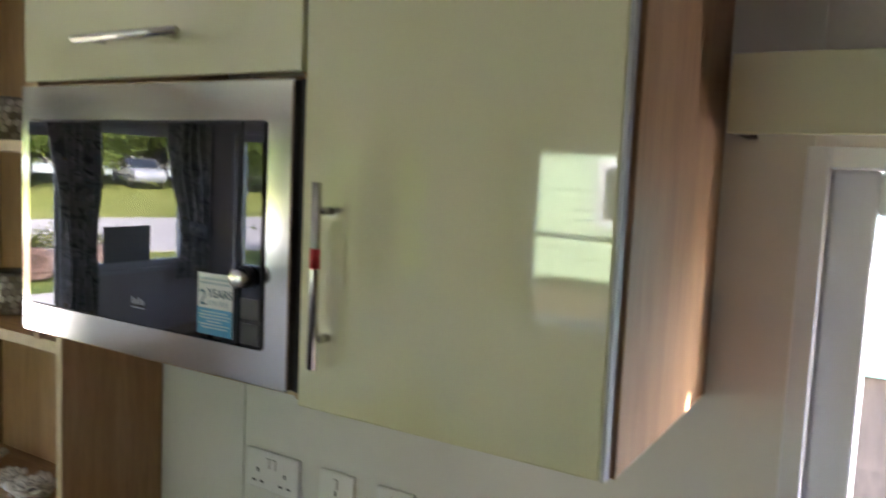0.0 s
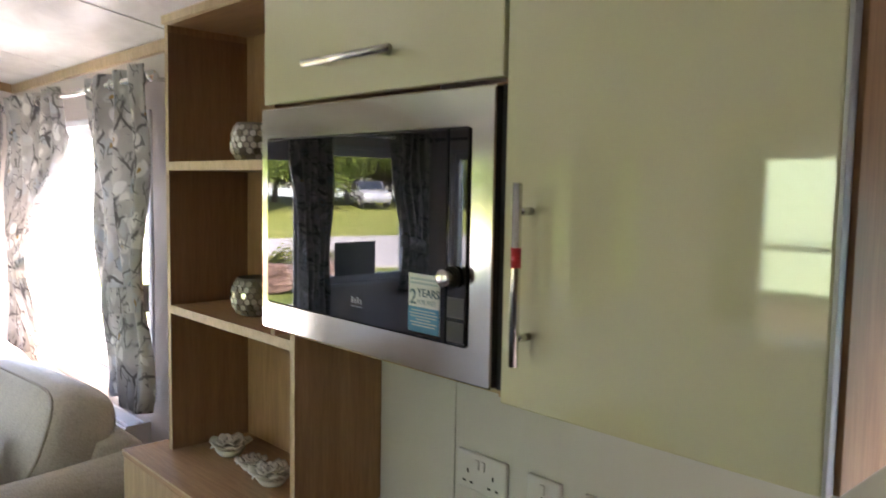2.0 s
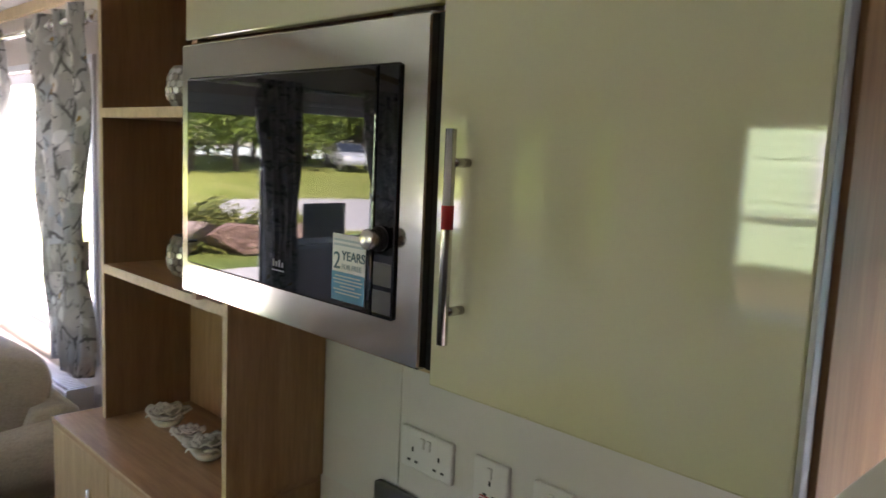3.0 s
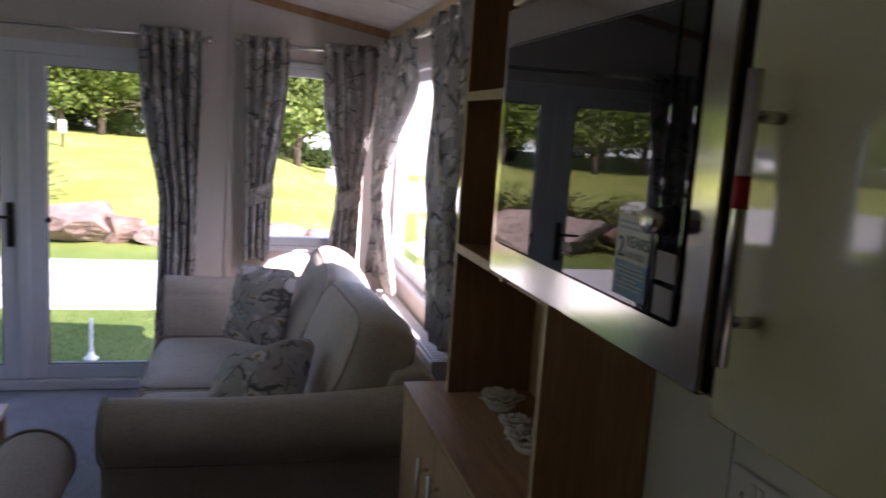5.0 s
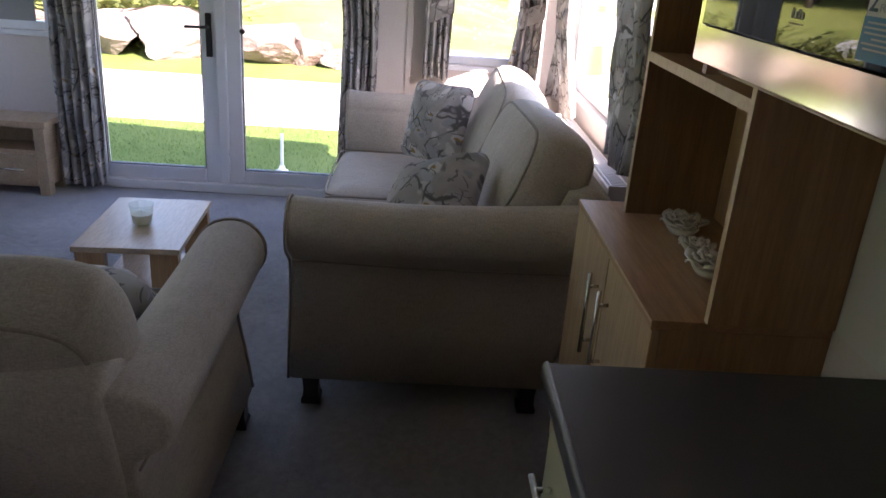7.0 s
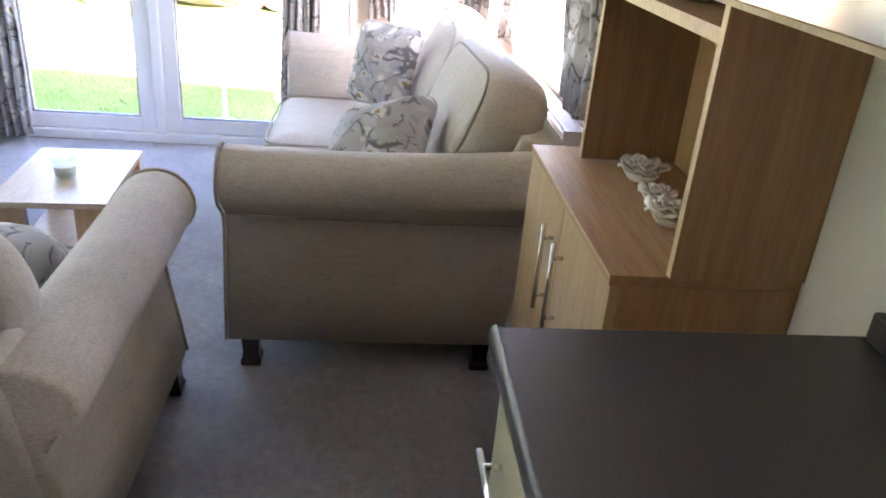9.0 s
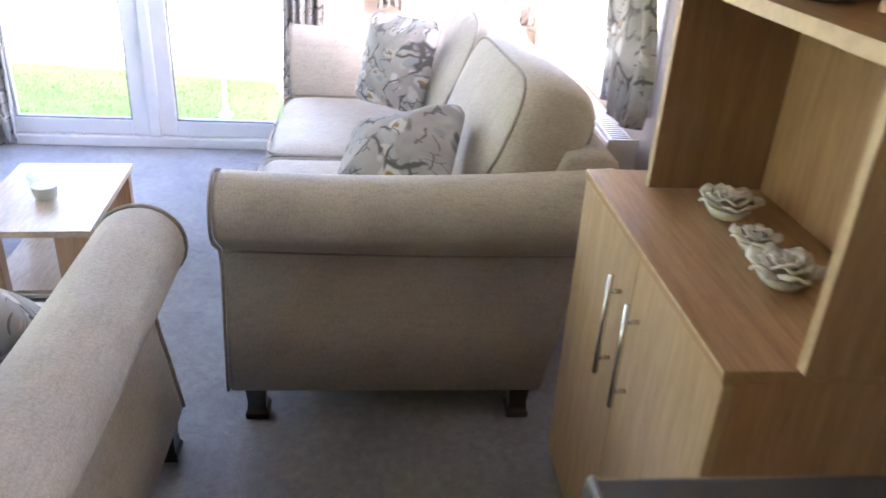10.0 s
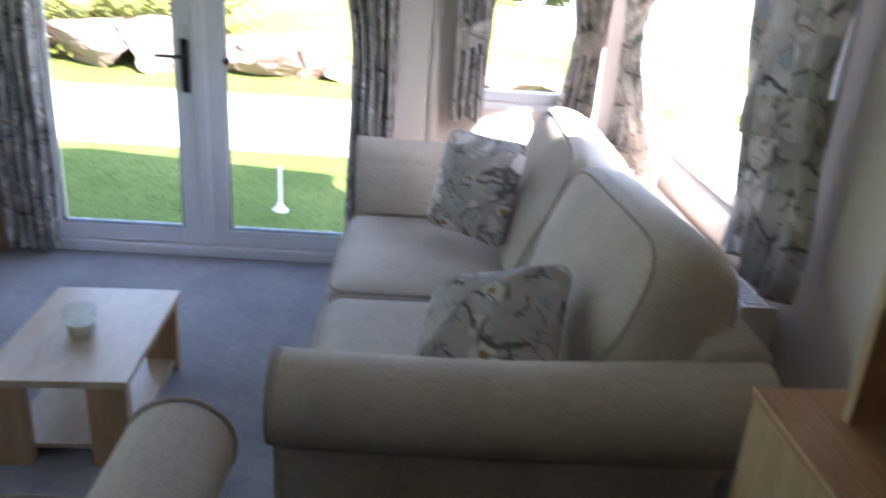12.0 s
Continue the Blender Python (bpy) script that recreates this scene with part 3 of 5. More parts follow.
for k in (d0 + 0.04, d1 - 0.06):
    part("weather_strip", box(XW - 0.082, XW - 0.0705, k, k + 0.02, 0.056, dz1 - 0.085), UPVC, t)
part("threshold", box(XW - 0.085, XW + 0.02, d0 + 0.05, d1 - 0.05, 0.0, 0.055, 0.006), UPVC, t, "white plastic door sill")
for a0, a1, g0, g1 in ((d0 + 0.052, -0.112, -0.815, -0.222), (-0.098, d1 - 0.052, 0.008, 0.60)):
    leaf_ob = part("door_leaf", box(XW - 0.07, XW - 0.005, a0, g0, 0.06, dz1 - 0.065, 0.007), UPVC, t)
    part("stile", box(XW - 0.07, XW - 0.005, g1, a1, 0.06, dz1 - 0.065, 0.007), UPVC, leaf_ob)
    part("rail", box(XW - 0.07, XW - 0.006, g0, g1, 0.06, 0.142, 0.006), UPVC, leaf_ob)
    part("rail", box(XW - 0.07, XW - 0.006, g0, g1, 1.805, dz1 - 0.065, 0.006), UPVC, leaf_ob)
    for y0, y1, z0, z1 in ((g0, g0 + 0.005, 0.142, 1.805), (g1 - 0.005, g1, 0.142, 1.805), (g0, g1, 0.142, 0.147), (g0, g1, 1.80, 1.805)):
        part("gasket", box(XW - 0.045, XW - 0.012, y0, y1, z0, z1), GASKET, leaf_ob)
    p = part("pane", box(XW - 0.042, XW - 0.038, g0, g1, 0.142, 1.805), GLASS, leaf_ob)
    p.visible_shadow = False
part("cover_strip", box(XW - 0.006, XW + 0.016, -0.135, -0.075, 0.06, dz1 - 0.065, 0.008), UPVC, t)
hd = part("door_handle", box(XW - 0.006, XW + 0.008, -0.190, -0.154, 0.815, 1.06, 0.006), BLACK, t, "black lever door handle")
part("lever", tube([(XW + 0.008, -0.172, 0.985), (XW + 0.05, -0.172, 0.985), (XW + 0.055, -0.188, 0.985), (XW + 0.05, -0.292, 0.983)], 0.009, 10), BLACK, hd, "", True)
part("knob", lathe([(0.012, 0), (0.016, 0.004), (0.016, 0.012), (0.008, 0.018)], (0, 0, 0)), BLACK, hd, "", True).matrix_local = pose(XW - 0.005, 0.02, 0.97, 0, 90, 0)

# ---- curtains ----
def curtain(name, label, axis, face, a_top, a_tie, a_bottom, z_top, z_tie, z_bottom, folds=5, depth=0.028, seed=0, tie=True, gather=None, group="blossom curtains"):
    """A lined curtain on eyelets. a_*: the span along the wall at the top, at the tie-back and at the hem."""
    t = thing(name, label, "curtain", group)
    bm = bmesh.new()
    nu, nv = folds * 14, 60
    rows = []
    flat = {}
    wide = 1.7 * abs(a_top[1] - a_top[0])
    rnd = random.Random(seed)
    ph = [rnd.uniform(0, 6.28) for _ in range(4)]
    for j in range(nv + 1):
        z = z_top + (z_bottom - z_top) * j / nv

        def ease(p, q, k):
            k = max(0.0, min(1.0, k))
            k = k * k * (3 - 2 * k)
            return p + (q - p) * k

        if z > z_tie:
            k = ((z_top - z) / (z_top - z_tie)) ** 1.5 if not gather else (gather[0] - z) / (gather[0] - gather[1])
            lo, hi = ease(a_top[0], a_tie[0], k), ease(a_top[1], a_tie[1], k)
        else:
            k = ((z_tie - z) / max(1e-6, z_tie - z_bottom)) ** 0.8
            lo, hi = ease(a_tie[0], a_bottom[0], k), ease(a_tie[1], a_bottom[1], k)
        full = abs(hi - lo) / abs(a_top[1] - a_top[0])
        row = []
        for i in range(nu + 1):
            u = i / nu
            s = math.sin(2 * math.pi * folds * u + 0.5 * math.sin(z * 5 + ph[0]) * (1 if z < z_top - 0.2 else 0.2))
            s += 0.3 * math.sin(2 * math.pi * folds * 2.3 * u + ph[1] + z * 3)
            sag = 0.012 * math.sin(z * 9 + u * 7 + ph[2])
            d = face + depth * (0.55 + 0.45 * min(1.3, full + 0.2)) * s + sag
            a = lo + (hi - lo) * (u + 0.012 * math.sin(z * 6 + ph[3] + u * 9))
            zz = z + (0.012 * math.sin(u * 9 + ph[1]) if j == nv else 0)
            row.append(bm.verts.new((a, d, zz) if axis == "y" else (d, a, zz)))
            flat[row[-1]] = (wide * u + 0.7 * seed, z)
        rows.append(row)
    for a, b in zip(rows, rows[1:]):
        for k in range(nu):
            bm.faces.new((a[k], a[k + 1], b[k + 1], b[k]))
    lay_print(bm, lambda v: flat[v])
    ob = part("cloth", bm, CLOTH, t, "", True)
    so = ob.modifiers.new("thickness", "SOLIDIFY")
    so.thickness = 0.004
    if tie:
        lo, hi = min(a_tie), max(a_tie)
        pts = []
        n = 28
        for i in range(n):
            th = 2 * math.pi * i / n
            a = (lo + hi) / 2 + (hi - lo) * 0.52 * math.cos(th)
            d = face + depth * 1.05 * math.sin(th)
            pts.append((a, d, z_tie + 0.035 * math.cos(th)))
        bm = bmesh.new()
        ring0 = [bm.verts.new(((p[0], p[1]) if axis == "y" else (p[1], p[0])) + (p[2] - 0.050,)) for p in pts]
        mid = [bm.verts.new(((p[0] * 1.0, p[1]) if axis == "y" else (p[1], p[0])) + (p[2],)) for p in pts]
        ring1 = [bm.verts.new(((p[0], p[1]) if axis == "y" else (p[1], p[0])) + (p[2] + 0.050,)) for p in pts]
        for r0, r1 in ((ring0, mid), (mid, ring1)):
            for k in range(n):
                bm.faces.new((r0[k], r0[(k + 1) % n], r1[(k + 1) % n], r1[k]))
        lay_print(bm, lambda v: (v.co.x + v.co.y + 3.1, v.co.z))
        tb = part("tie_back", bm, CLOTH, t, "matching cloth tie-back", True)
        so = tb.modifiers.new("thickness", "SOLIDIFY")
        so.thickness = 0.005
    # eyelets along the heading
    for i in range(folds * 2):
        u = (i + 0.5) / (folds * 2)
        a = a_top[0] + (a_top[1] - a_top[0]) * u
        pts = []
        for k in range(14):
            th = 2 * math.pi * k / 14
            q = (0.021 * math.cos(th), 0.021 * math.sin(th))
            pts.append((a + q[0] * 0.5, face + q[0] * (0.8 if i % 2 else -0.8), z_top - 0.045 + q[1]) if axis == "y" else (face + q[0] * (0.8 if i % 2 else -0.8), a + q[0] * 0.5, z_top - 0.045 + q[1]))
        part("eyelet", tube(pts, 0.004, 6, closed=True), CHROME, t, "", True)
    return t


def curtain_pole(name, label, axis, face, a0, a1, z, wall_face):
    t = thing(name, label, "curtain pole", "curtain poles")

    def at(a, d, zz):
        return (a, d, zz) if axis == "y" else (d, a, zz)

    part("pole", tube([at(a0, face, z), at(a1, face, z)], 0.0125, 14), CHROME, t, "", True)
    for a, s in ((a0, -1), (a1, 1)):
        part("finial", tube([at(a, face, z), at(a + s * 0.006, face, z), at(a + s * 0.008, face, z), at(a + s * 0.03, face, z), at(a + s * 0.036, face, z)], [0.0126, 0.0126, 0.02, 0.02, 0.012], 14), CHROME, t, "", True)
        b = a - s * 0.05
        part("bracket", tube([at(b, face, z), at(b, wall_face, z)], 0.008, 8), CHROME, t, "", True)
    return t


PZ = 2.005
curtain_pole("curtain_pole", "slim satin chrome pole over the french doors", "x", XW + 0.085, -1.06, 0.83, PZ, XW)
curtain_pole("curtain_pole", "short satin chrome pole over the narrow window", "x", XW + 0.085, 1.02, 1.80, PZ, XW)
curtain_pole("curtain_pole", "satin chrome pole over the side window", "y", YN - 0.09, -4.10, -2.20, PZ, YN)
curtain_pole("curtain_pole", "slim satin chrome pole over the corner window", "x", XW + 0.085, -1.98, -1.12, PZ, XW)
curtain("curtain", "grey blossom-print curtain tied back beside the french doors", "x", XW + 0.085, (0.49, 0.81), (0.60, 0.80), (0.585, 0.78), 2.05, 1.05, 0.03, 5, seed=1, tie=False)
curtain("curtain", "grey blossom-print curtain hanging to the floor beside the doors", "x", XW + 0.085, (-1.05, -0.70), (-1.03, -0.79), (-1.03, -0.78), 2.05, 1.10, 0.03, 5, seed=2, tie=False)
curtain("curtain", "short grey blossom curtain tied back at the narrow window", "x", XW + 0.085, (1.03, 1.29), (1.065, 1.21), (1.06, 1.205), 2.05, 1.17, 0.79, 4, seed=3)
curtain("curtain", "short grey blossom curtain tied back in the corner", "x", XW + 0.085, (1.48, 1.79), (1.58, 1.72), (1.54, 1.72), 2.05, 1.17, 0.76, 4, seed=4)
curtain("curtain", "short grey blossom curtain hanging at the window by the shelves", "y", YN - 0.09, (-2.80, -2.22), (-2.70, -2.25), (-2.68, -2.25), 2.05, 1.19, 0.79, 3, 0.024, seed=5)
curtain("curtain", "sunlit grey blossom curtain swept back in the corner", "y", YN - 0.09, (-4.09, -3.18), (-4.09, -3.72), (-4.08, -3.30), 2.05, 1.17, 0.76, 5, 0.026, seed=6, gather=(1.80, 1.25))
curtain("curtain", "grey blossom curtain at the corner window", "x", XW + 0.085, (-1.98, -1.60), (-1.98, -1.72), (-1.98, -1.70), 2.05, 1.17, 0.80, 4, 0.026, seed=7)
curtain("curtain", "grey blossom curtain half drawn on the far side window", "y", YS + 0.09, (-2.74, -2.40), (-2.74, -2.40), (-2.74, -2.40), 2.05, 1.17, 0.80, 4, seed=8)
curtain("curtain", "grey blossom curtain hanging free on the far side window", "y", YS + 0.09, (-3.50, -3.02), (-3.50, -3.02), (-3.50, -3.02), 2.05, 1.17, 0.80, 5, seed=9)
curtain("curtain", "grey blossom curtain tied back facing the green caravan", "y", YS + 0.09, (-1.72, -1.41), (-1.70, -1.47), (-1.70, -1.40), 2.05, 1.28, 0.88, 4, seed=10)
curtain_pole("curtain_pole", "satin chrome pole over the window facing the caravan", "y", YS + 0.09, -1.75, -0.30, PZ, YS)
curtain_pole("curtain_pole", "long satin chrome pole over the far side window", "y", YS + 0.09, -4.05, -2.2, PZ, YS)

# ---- kitchen wall units ----
YF = 1.443  # front of the doors
CTOP = roof(YF) - 0.05
c = thing("wall_cabinet", "tall cream gloss wall cupboard with an oak side", "cabinet")
part("body", box(-0.211, 0.194, YF + 0.02, YN - 0.007, 1.365, CTOP, 0.0), OAK, c)
part("side_panel", box(0.1945, 0.217, YF + 0.0195, YN - 0.007, 1.358, CTOP, 0.001), OAK, c, "oak laminate side panel")
d = part("door", box(-0.206, 0.206, YF, YF + 0.018, 1.359, CTOP - 0.02, 0.0025), CREAM, c, "cream high-gloss door")
part("edge_strip", box(0.2065, 0.2115, YF - 0.0005, YF + 0.0185, 1.359, CTOP - 0.02, 0.001), ALU, d, "aluminium edge strip")
h = bar_handle(d, (-0.157, YF - 0.03, 1.422), (-0.157, YF - 0.03, 1.652), (0, -1, 0))
part("tape", tube([(-0.157, YF - 0.03, 1.547), (-0.157, YF - 0.03, 1.572)], 0.0066, 12), RED, h, "band of red tape", True)

c = thing("microwave_cabinet", "cream gloss wall unit housing the built-in microwave", "cabinet")
part("body", box(-0.985, -0.800, YF + 0.19, YN - 0.007, 1.367, CTOP), OAK, c)
part("side_panel", box(-0.818, -0.802, YF + 0.012, YN - 0.007, 1.356, CTOP), OAK, c)
part("side_panel", box(-0.236, -0.2125, YF + 0.03, YN - 0.007, 1.356, CTOP), OAK, c)
part("base_panel", box(-0.802, -0.236, YF + 0.03, YN - 0.007, 1.360, 1.373), OAK_EDGE, c)
part("shelf", box(-0.802, -0.236, YF + 0.03, YN - 0.007, 1.772, 1.788), OAK, c)
d = part("flap_door", box(-0.819, -0.2125, YF, YF + 0.018, 1.790, CTOP - 0.02, 0.0025), CREAM, c, "cream high-gloss flap door")
bar_handle(d, (-0.641, YF - 0.03, 1.846), (-0.412, YF - 0.03, 1.846), (0, -1, 0))

m = thing("microwave", "built-in stainless steel microwave with black glass door", "microwave")
part("carcass", box(-0.79, -0.25, YF + 0.03, YN - 0.05, 1.39, 1.77), BLACK, m)
mx0, mx1, mz0, mz1 = -0.818, -0.2195, 1.374, 1.781
gx0, gx1, gz0, gz1 = -0.795, -0.262, 1.423, 1.728


def round_rect(x0, x1, z0, z1, r, n=8):
    pts = []
    for cx, cz, a0 in ((x1 - r, z1 - r, 0), (x0 + r, z1 - r, 90), (x0 + r, z0 + r, 180), (x1 - r, z0 + r, 270)):
        pts += [(cx + r * math.cos(radians(a0 + 90 * i / n)), cz + r * math.sin(radians(a0 + 90 * i / n))) for i in range(n + 1)]
    return pts


bm = bmesh.new()
loops = []
for pts, y in ((round_rect(mx0, mx1, mz0, mz1, 0.003), YF + 0.014), (round_rect(mx0, mx1, mz0, mz1, 0.003), YF - 0.004),
               (round_rect(mx0 + 0.002, mx1 - 0.002, mz0 + 0.002, mz1 - 0.002, 0.003), YF - 0.006),
               (round_rect(gx0, gx1, gz0, gz1, 0.009), YF - 0.006), (round_rect(gx0, gx1, gz0, gz1, 0.009), YF + 0.012)):
    loops.append([bm.verts.new((x, y, z)) for x, z in pts])
for a, b in zip(loops, loops[1:]):
    for i in range(len(a)):
        bm.faces.new((a[i], a[(i + 1) % len(a)], b[(i + 1) % len(a)], b[i]))
bmesh.ops.recalc_face_normals(bm, faces=bm.faces)
part("trim_frame", bm, STEEL, m, "brushed stainless trim frame")
part("backing", box(mx0 + 0.004, mx1 + 0.006, YF + 0.014, YF + 0.03, mz0 + 0.004, mz1 - 0.002), BLACK, m)
part("shadow_gap", box(-0.2190, -0.2075, YF + 0.006, YF + 0.03, mz0, mz1), BLACK, m)
dr = part("door", box(gx0 + 0.0015, -0.3055, YF - 0.010, YF + 0.01, gz0 + 0.0015, gz1 - 0.0015, 0.003), BLACK_GLASS, m, "black mirror glass door")
cp = part("control_panel", box(-0.3035, gx1 - 0.0015, YF - 0.010, YF + 0.01, gz0 + 0.0015, gz1 - 0.0015, 0.003), BLACK_GLASS, m, "black glass control strip")
k = part("dial", tube([(0, 0, 0), (0, -0.022, 0), (0, -0.024, 0)], [0.0125, 0.0125, 0.0105], 28), CHROME, m, "round chrome dial", True)
k.location = (-0.289, YF - 0.010, 1.521)
part("dial_ring", tube([(-0.289, YF - 0.0095, 1.521), (-0.289, YF - 0.016, 1.521)], 0.0150, 28), BLACK, m, "", True)
for i in range(2):
    z = 1.478 - i * 0.034
    part("button", box(-0.300, -0.2665, YF - 0.0112, YF - 0.0102, z - 0.014, z + 0.014, 0.0), BLACK, m)
s = part("sticker", box(-0.383, -0.3155, YF - 0.0112, YF - 0.0102, 1.433, 1.5185), PAPER, m, "white and blue guarantee sticker")
part("sticker_base", box(-0.383, -0.3155, YF - 0.0118, YF - 0.0113, 1.433, 1.470), BLUE, s)
for i, (w, z) in enumerate(((0.056, 1.511), (0.060, 1.505))):
    part("printed_line", box(-0.379, -0.379 + w, YF - 0.0118, YF - 0.0113, z - 0.0013, z + 0.0013), GREYINK, s)
for i in range(7):
    w = (0.052, 0.06, 0.056, 0.03, 0.058, 0.05, 0.0)[i]
    if w:
        z = 1.465 - i * 0.0044
        part("printed_line", box(-0.349 - w / 2, -0.349 + w / 2, YF - 0.0123, YF - 0.0119, z - 0.0008, z + 0.0008), GREYINK, s)


def lettering(words, size, material, parent, m, name="lettering", depth=0.0003):
    cu = bpy.data.curves.new(name, "FONT")
    cu.body, cu.size, cu.extrude = words, size, depth
    ob = new(name, cu)
    dg = bpy.context.evaluated_depsgraph_get()
    me = bpy.data.meshes.new_from_object(ob.evaluated_get(dg))
    bpy.data.objects.remove(ob)
    me.materials.clear()
    me.materials.append(material)
    o = new(name, me)
    o.parent = parent
    o.matrix_local = m
    return o


lettering("2", 0.031, NAVY, s, pose(-0.380, YF - 0.0120, 1.474, 90, 0, 0))
lettering("YEARS", 0.0168, NAVY, s, pose(-0.3625, YF - 0.0120, 1.486, 90, 0, 0))
lettering("FOR FREE", 0.0096, GREYINK, s, pose(-0.3625, YF - 0.0120, 1.4745, 90, 0, 0))
lg = part("badge", box(-0.527, -0.497, YF - 0.0108, YF - 0.0102, 1.450, 1.4516), BADGE, m, "small pale maker's badge")
for i in range(4):
    part("badge_mark", box(-0.526 + i * 0.0075, -0.5215 + i * 0.0075, YF - 0.0108, YF - 0.0102, 1.456, 1.466 if i in (0, 2) else 1.463), BADGE, lg)

# pelmet over the kitchen window
p = thing("pelmet", "plain cream box pelmet over the kitchen window", "pelmet")
part("front", box(0.246, 1.44, 1.735, 1.750, 1.737, 1.838, 0.002), CREAM, p)
part("top", box(0.248, 1.438, 1.750, YN - 0.001, 1.822, 1.836), CREAM, p)
# Near-black end piece carries the shade of the gap beside the cupboard.
part("end", box(0.248, 0.262, 1.751, YN - 0.001, 1.739, 1.821), GAP_SHADE, p)


def socket(x0, x1, label, gangs, switches):
    s = thing("wall_socket", label, "socket", "sockets over the worktop")
    z0, z1 = 0.985, 1.070
    part("plate", box(x0, x1, YN - 0.018, YN - 0.0065, z0, z1, 0.004), WHITE, s)
    for i in range(switches):
        x = (x0 + x1) / 2 + (i - (switches - 1) / 2) * 0.017
        part("switch", box(x - 0.006, x + 0.006, YN - 0.023, YN - 0.018, z1 - 0.034, z1 - 0.012, 0.002), WHITE, s, "white rocker switch")
    for i in range(gangs):
        x = (x0 + x1) / 2 + ((i - (gangs - 1) / 2) * 0.075 if gangs > 1 else 0)
        for dx, dz, w, hh in ((0, 0.012, 0.004, 0.009), (-0.011, -0.012, 0.008, 0.004), (0.011, -0.012, 0.008, 0.004)):
            part("pin_hole", box(x + dx - w / 2, x + dx + w / 2, YN - 0.0192, YN - 0.0178, 1.015 + dz - hh / 2, 1.015 + dz + hh / 2), BLACK, s)
    return s


socket(-0.715, -0.568, "white double power socket with two switches", 2, 2)
s = socket(-0.512, -0.426, "white switched spur socket with red writing", 1, 1)
for i in range(2):
    part("printed_line", box(-0.492, -0.446, YN - 0.0192, YN - 0.0178, 0.992 + i * 0.006, 0.994 + i * 0.006), RED, s)
socket(-0.370, -0.284, "white switched socket over the worktop", 1, 1)

# ---- worktop and base units ----
t = thing("worktop", "charcoal laminate worktop with a rounded edge", "worktop")
part("slab", box(-0.797, 1.74, 1.2855, YN - 0.007, 0.836, 0.874), WORKTOP, t)
part("front_edge", prism([(1.2853, 0.836), (1.283, 0.836), (1.2775, 0.8385), (1.275, 0.844), (1.275, 0.862), (1.2765, 0.868), (1.280, 0.8725), (1.2853, 0.874)], -0.807, 1.74, "x", bevel=0.001), WORKTOP, t, "rounded laminate front edge", True)
part("end_edge", prism([(-0.7972, 0.836), (-0.800, 0.836), (-0.8045, 0.8385), (-0.807, 0.844), (-0.807, 0.862), (-0.8055, 0.868), (-0.802, 0.8725), (-0.7972, 0.874)], 1.2855, YN - 0.007, "y"), WORKTOP, t, "rounded laminate end edge", True)
tagged(part("upstand", box(-0.79, 1.74, YN - 0.026, YN - 0.0065, 0.8745, 0.925, 0.005), WORKTOP), "charcoal upstand along the back of the worktop", "upstand")
for i, x in enumerate((-0.788, -0.186, 0.416)):
    c = thing("base_cabinet", "cream gloss kitchen base unit with an oak side", "cabinet", "kitchen base units")
    part("body", box(x, x + 0.598, 1.318, YN - 0.008, 0.10, 0.835), OAK, c)
    part("plinth", box(x, x + 0.598, 1.36, 1.376, 0.001, 0.10), OAK, c)
    d = part("drawer_front", box(x + 0.002, x + 0.596, 1.299, 1.317, 0.560, 0.828, 0.0025), CREAM, c)
    bar_handle(d, (x + 0.045, 1.269, 0.690), (x + 0.30, 1.269, 0.690), (0, -1, 0))
    d = part("door", box(x + 0.002, x + 0.596, 1.299, 1.317, 0.105, 0.556, 0.0025), CREAM, c)
    bar_handle(d, (x + 0.54, 1.269, 0.28), (x + 0.54, 1.269, 0.51), (0, -1, 0))

# ---- shelving over the sideboard ----
b = thing("bookcase", "tall open oak shelf unit with darker inner sides", "bookcase")
BY0, BX0, BX1 = 1.622, -1.68, -1.0
BTOP = 2.105
part("side_panel", box(BX0, BX0 + 0.018, BY0 + 0.0015, YN - 0.001, 0.861, BTOP), OAK, b)
part("side_panel", box(BX1 - 0.018, BX1, BY0 + 0.0015, YN - 0.007, 0.861, BTOP), OAK, b)
for x in (BX0, BX1 - 0.018):
    part("edging", box(x - 0.0003, x + 0.0183, BY0, BY0 + 0.0014, 0.861, BTOP), OAK_EDGE, b, "pale edging strip")
part("back_panel", box(BX0 + 0.018, BX1 - 0.018, YN - 0.012, YN - 0.001, 0.861, BTOP), OAK, b)
# Thin sheets of darker oak on both inner sides; the back stays plain oak.
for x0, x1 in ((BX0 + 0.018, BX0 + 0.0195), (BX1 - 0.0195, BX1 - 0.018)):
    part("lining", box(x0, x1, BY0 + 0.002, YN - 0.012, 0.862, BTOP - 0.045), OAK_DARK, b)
for z, n in ((1.700, "shelf"), (1.290, "shelf"), (BTOP - 0.001, "top_panel")):
    sh = part(n, box(BX0 + 0.0195, BX1 - 0.0195, BY0 + 0.002, YN - 0.012, z - 0.024, z), OAK_X, b)
    part("edging", box(BX0 + 0.018, BX1 - 0.018, BY0 + 0.0003, BY0 + 0.0018, z - 0.024, z), OAK_EDGE, sh, "pale edging strip")
part("cornice", box(BX0 - 0.004, BX1, BY0 - 0.008, BY0 - 0.0005, BTOP - 0.022, BTOP + 0.002, 0.001), OAK_EDGE, b)

c = thing("sideboard", "low oak two-door cupboard under the shelves", "cabinet")
SX0, SX1, SY0, SZ = -1.775, -1.015, 1.520, 0.857
part("top", box(SX0, SX1, SY0, YN - 0.001, SZ - 0.020, SZ, 0.001), OAK_X, c)
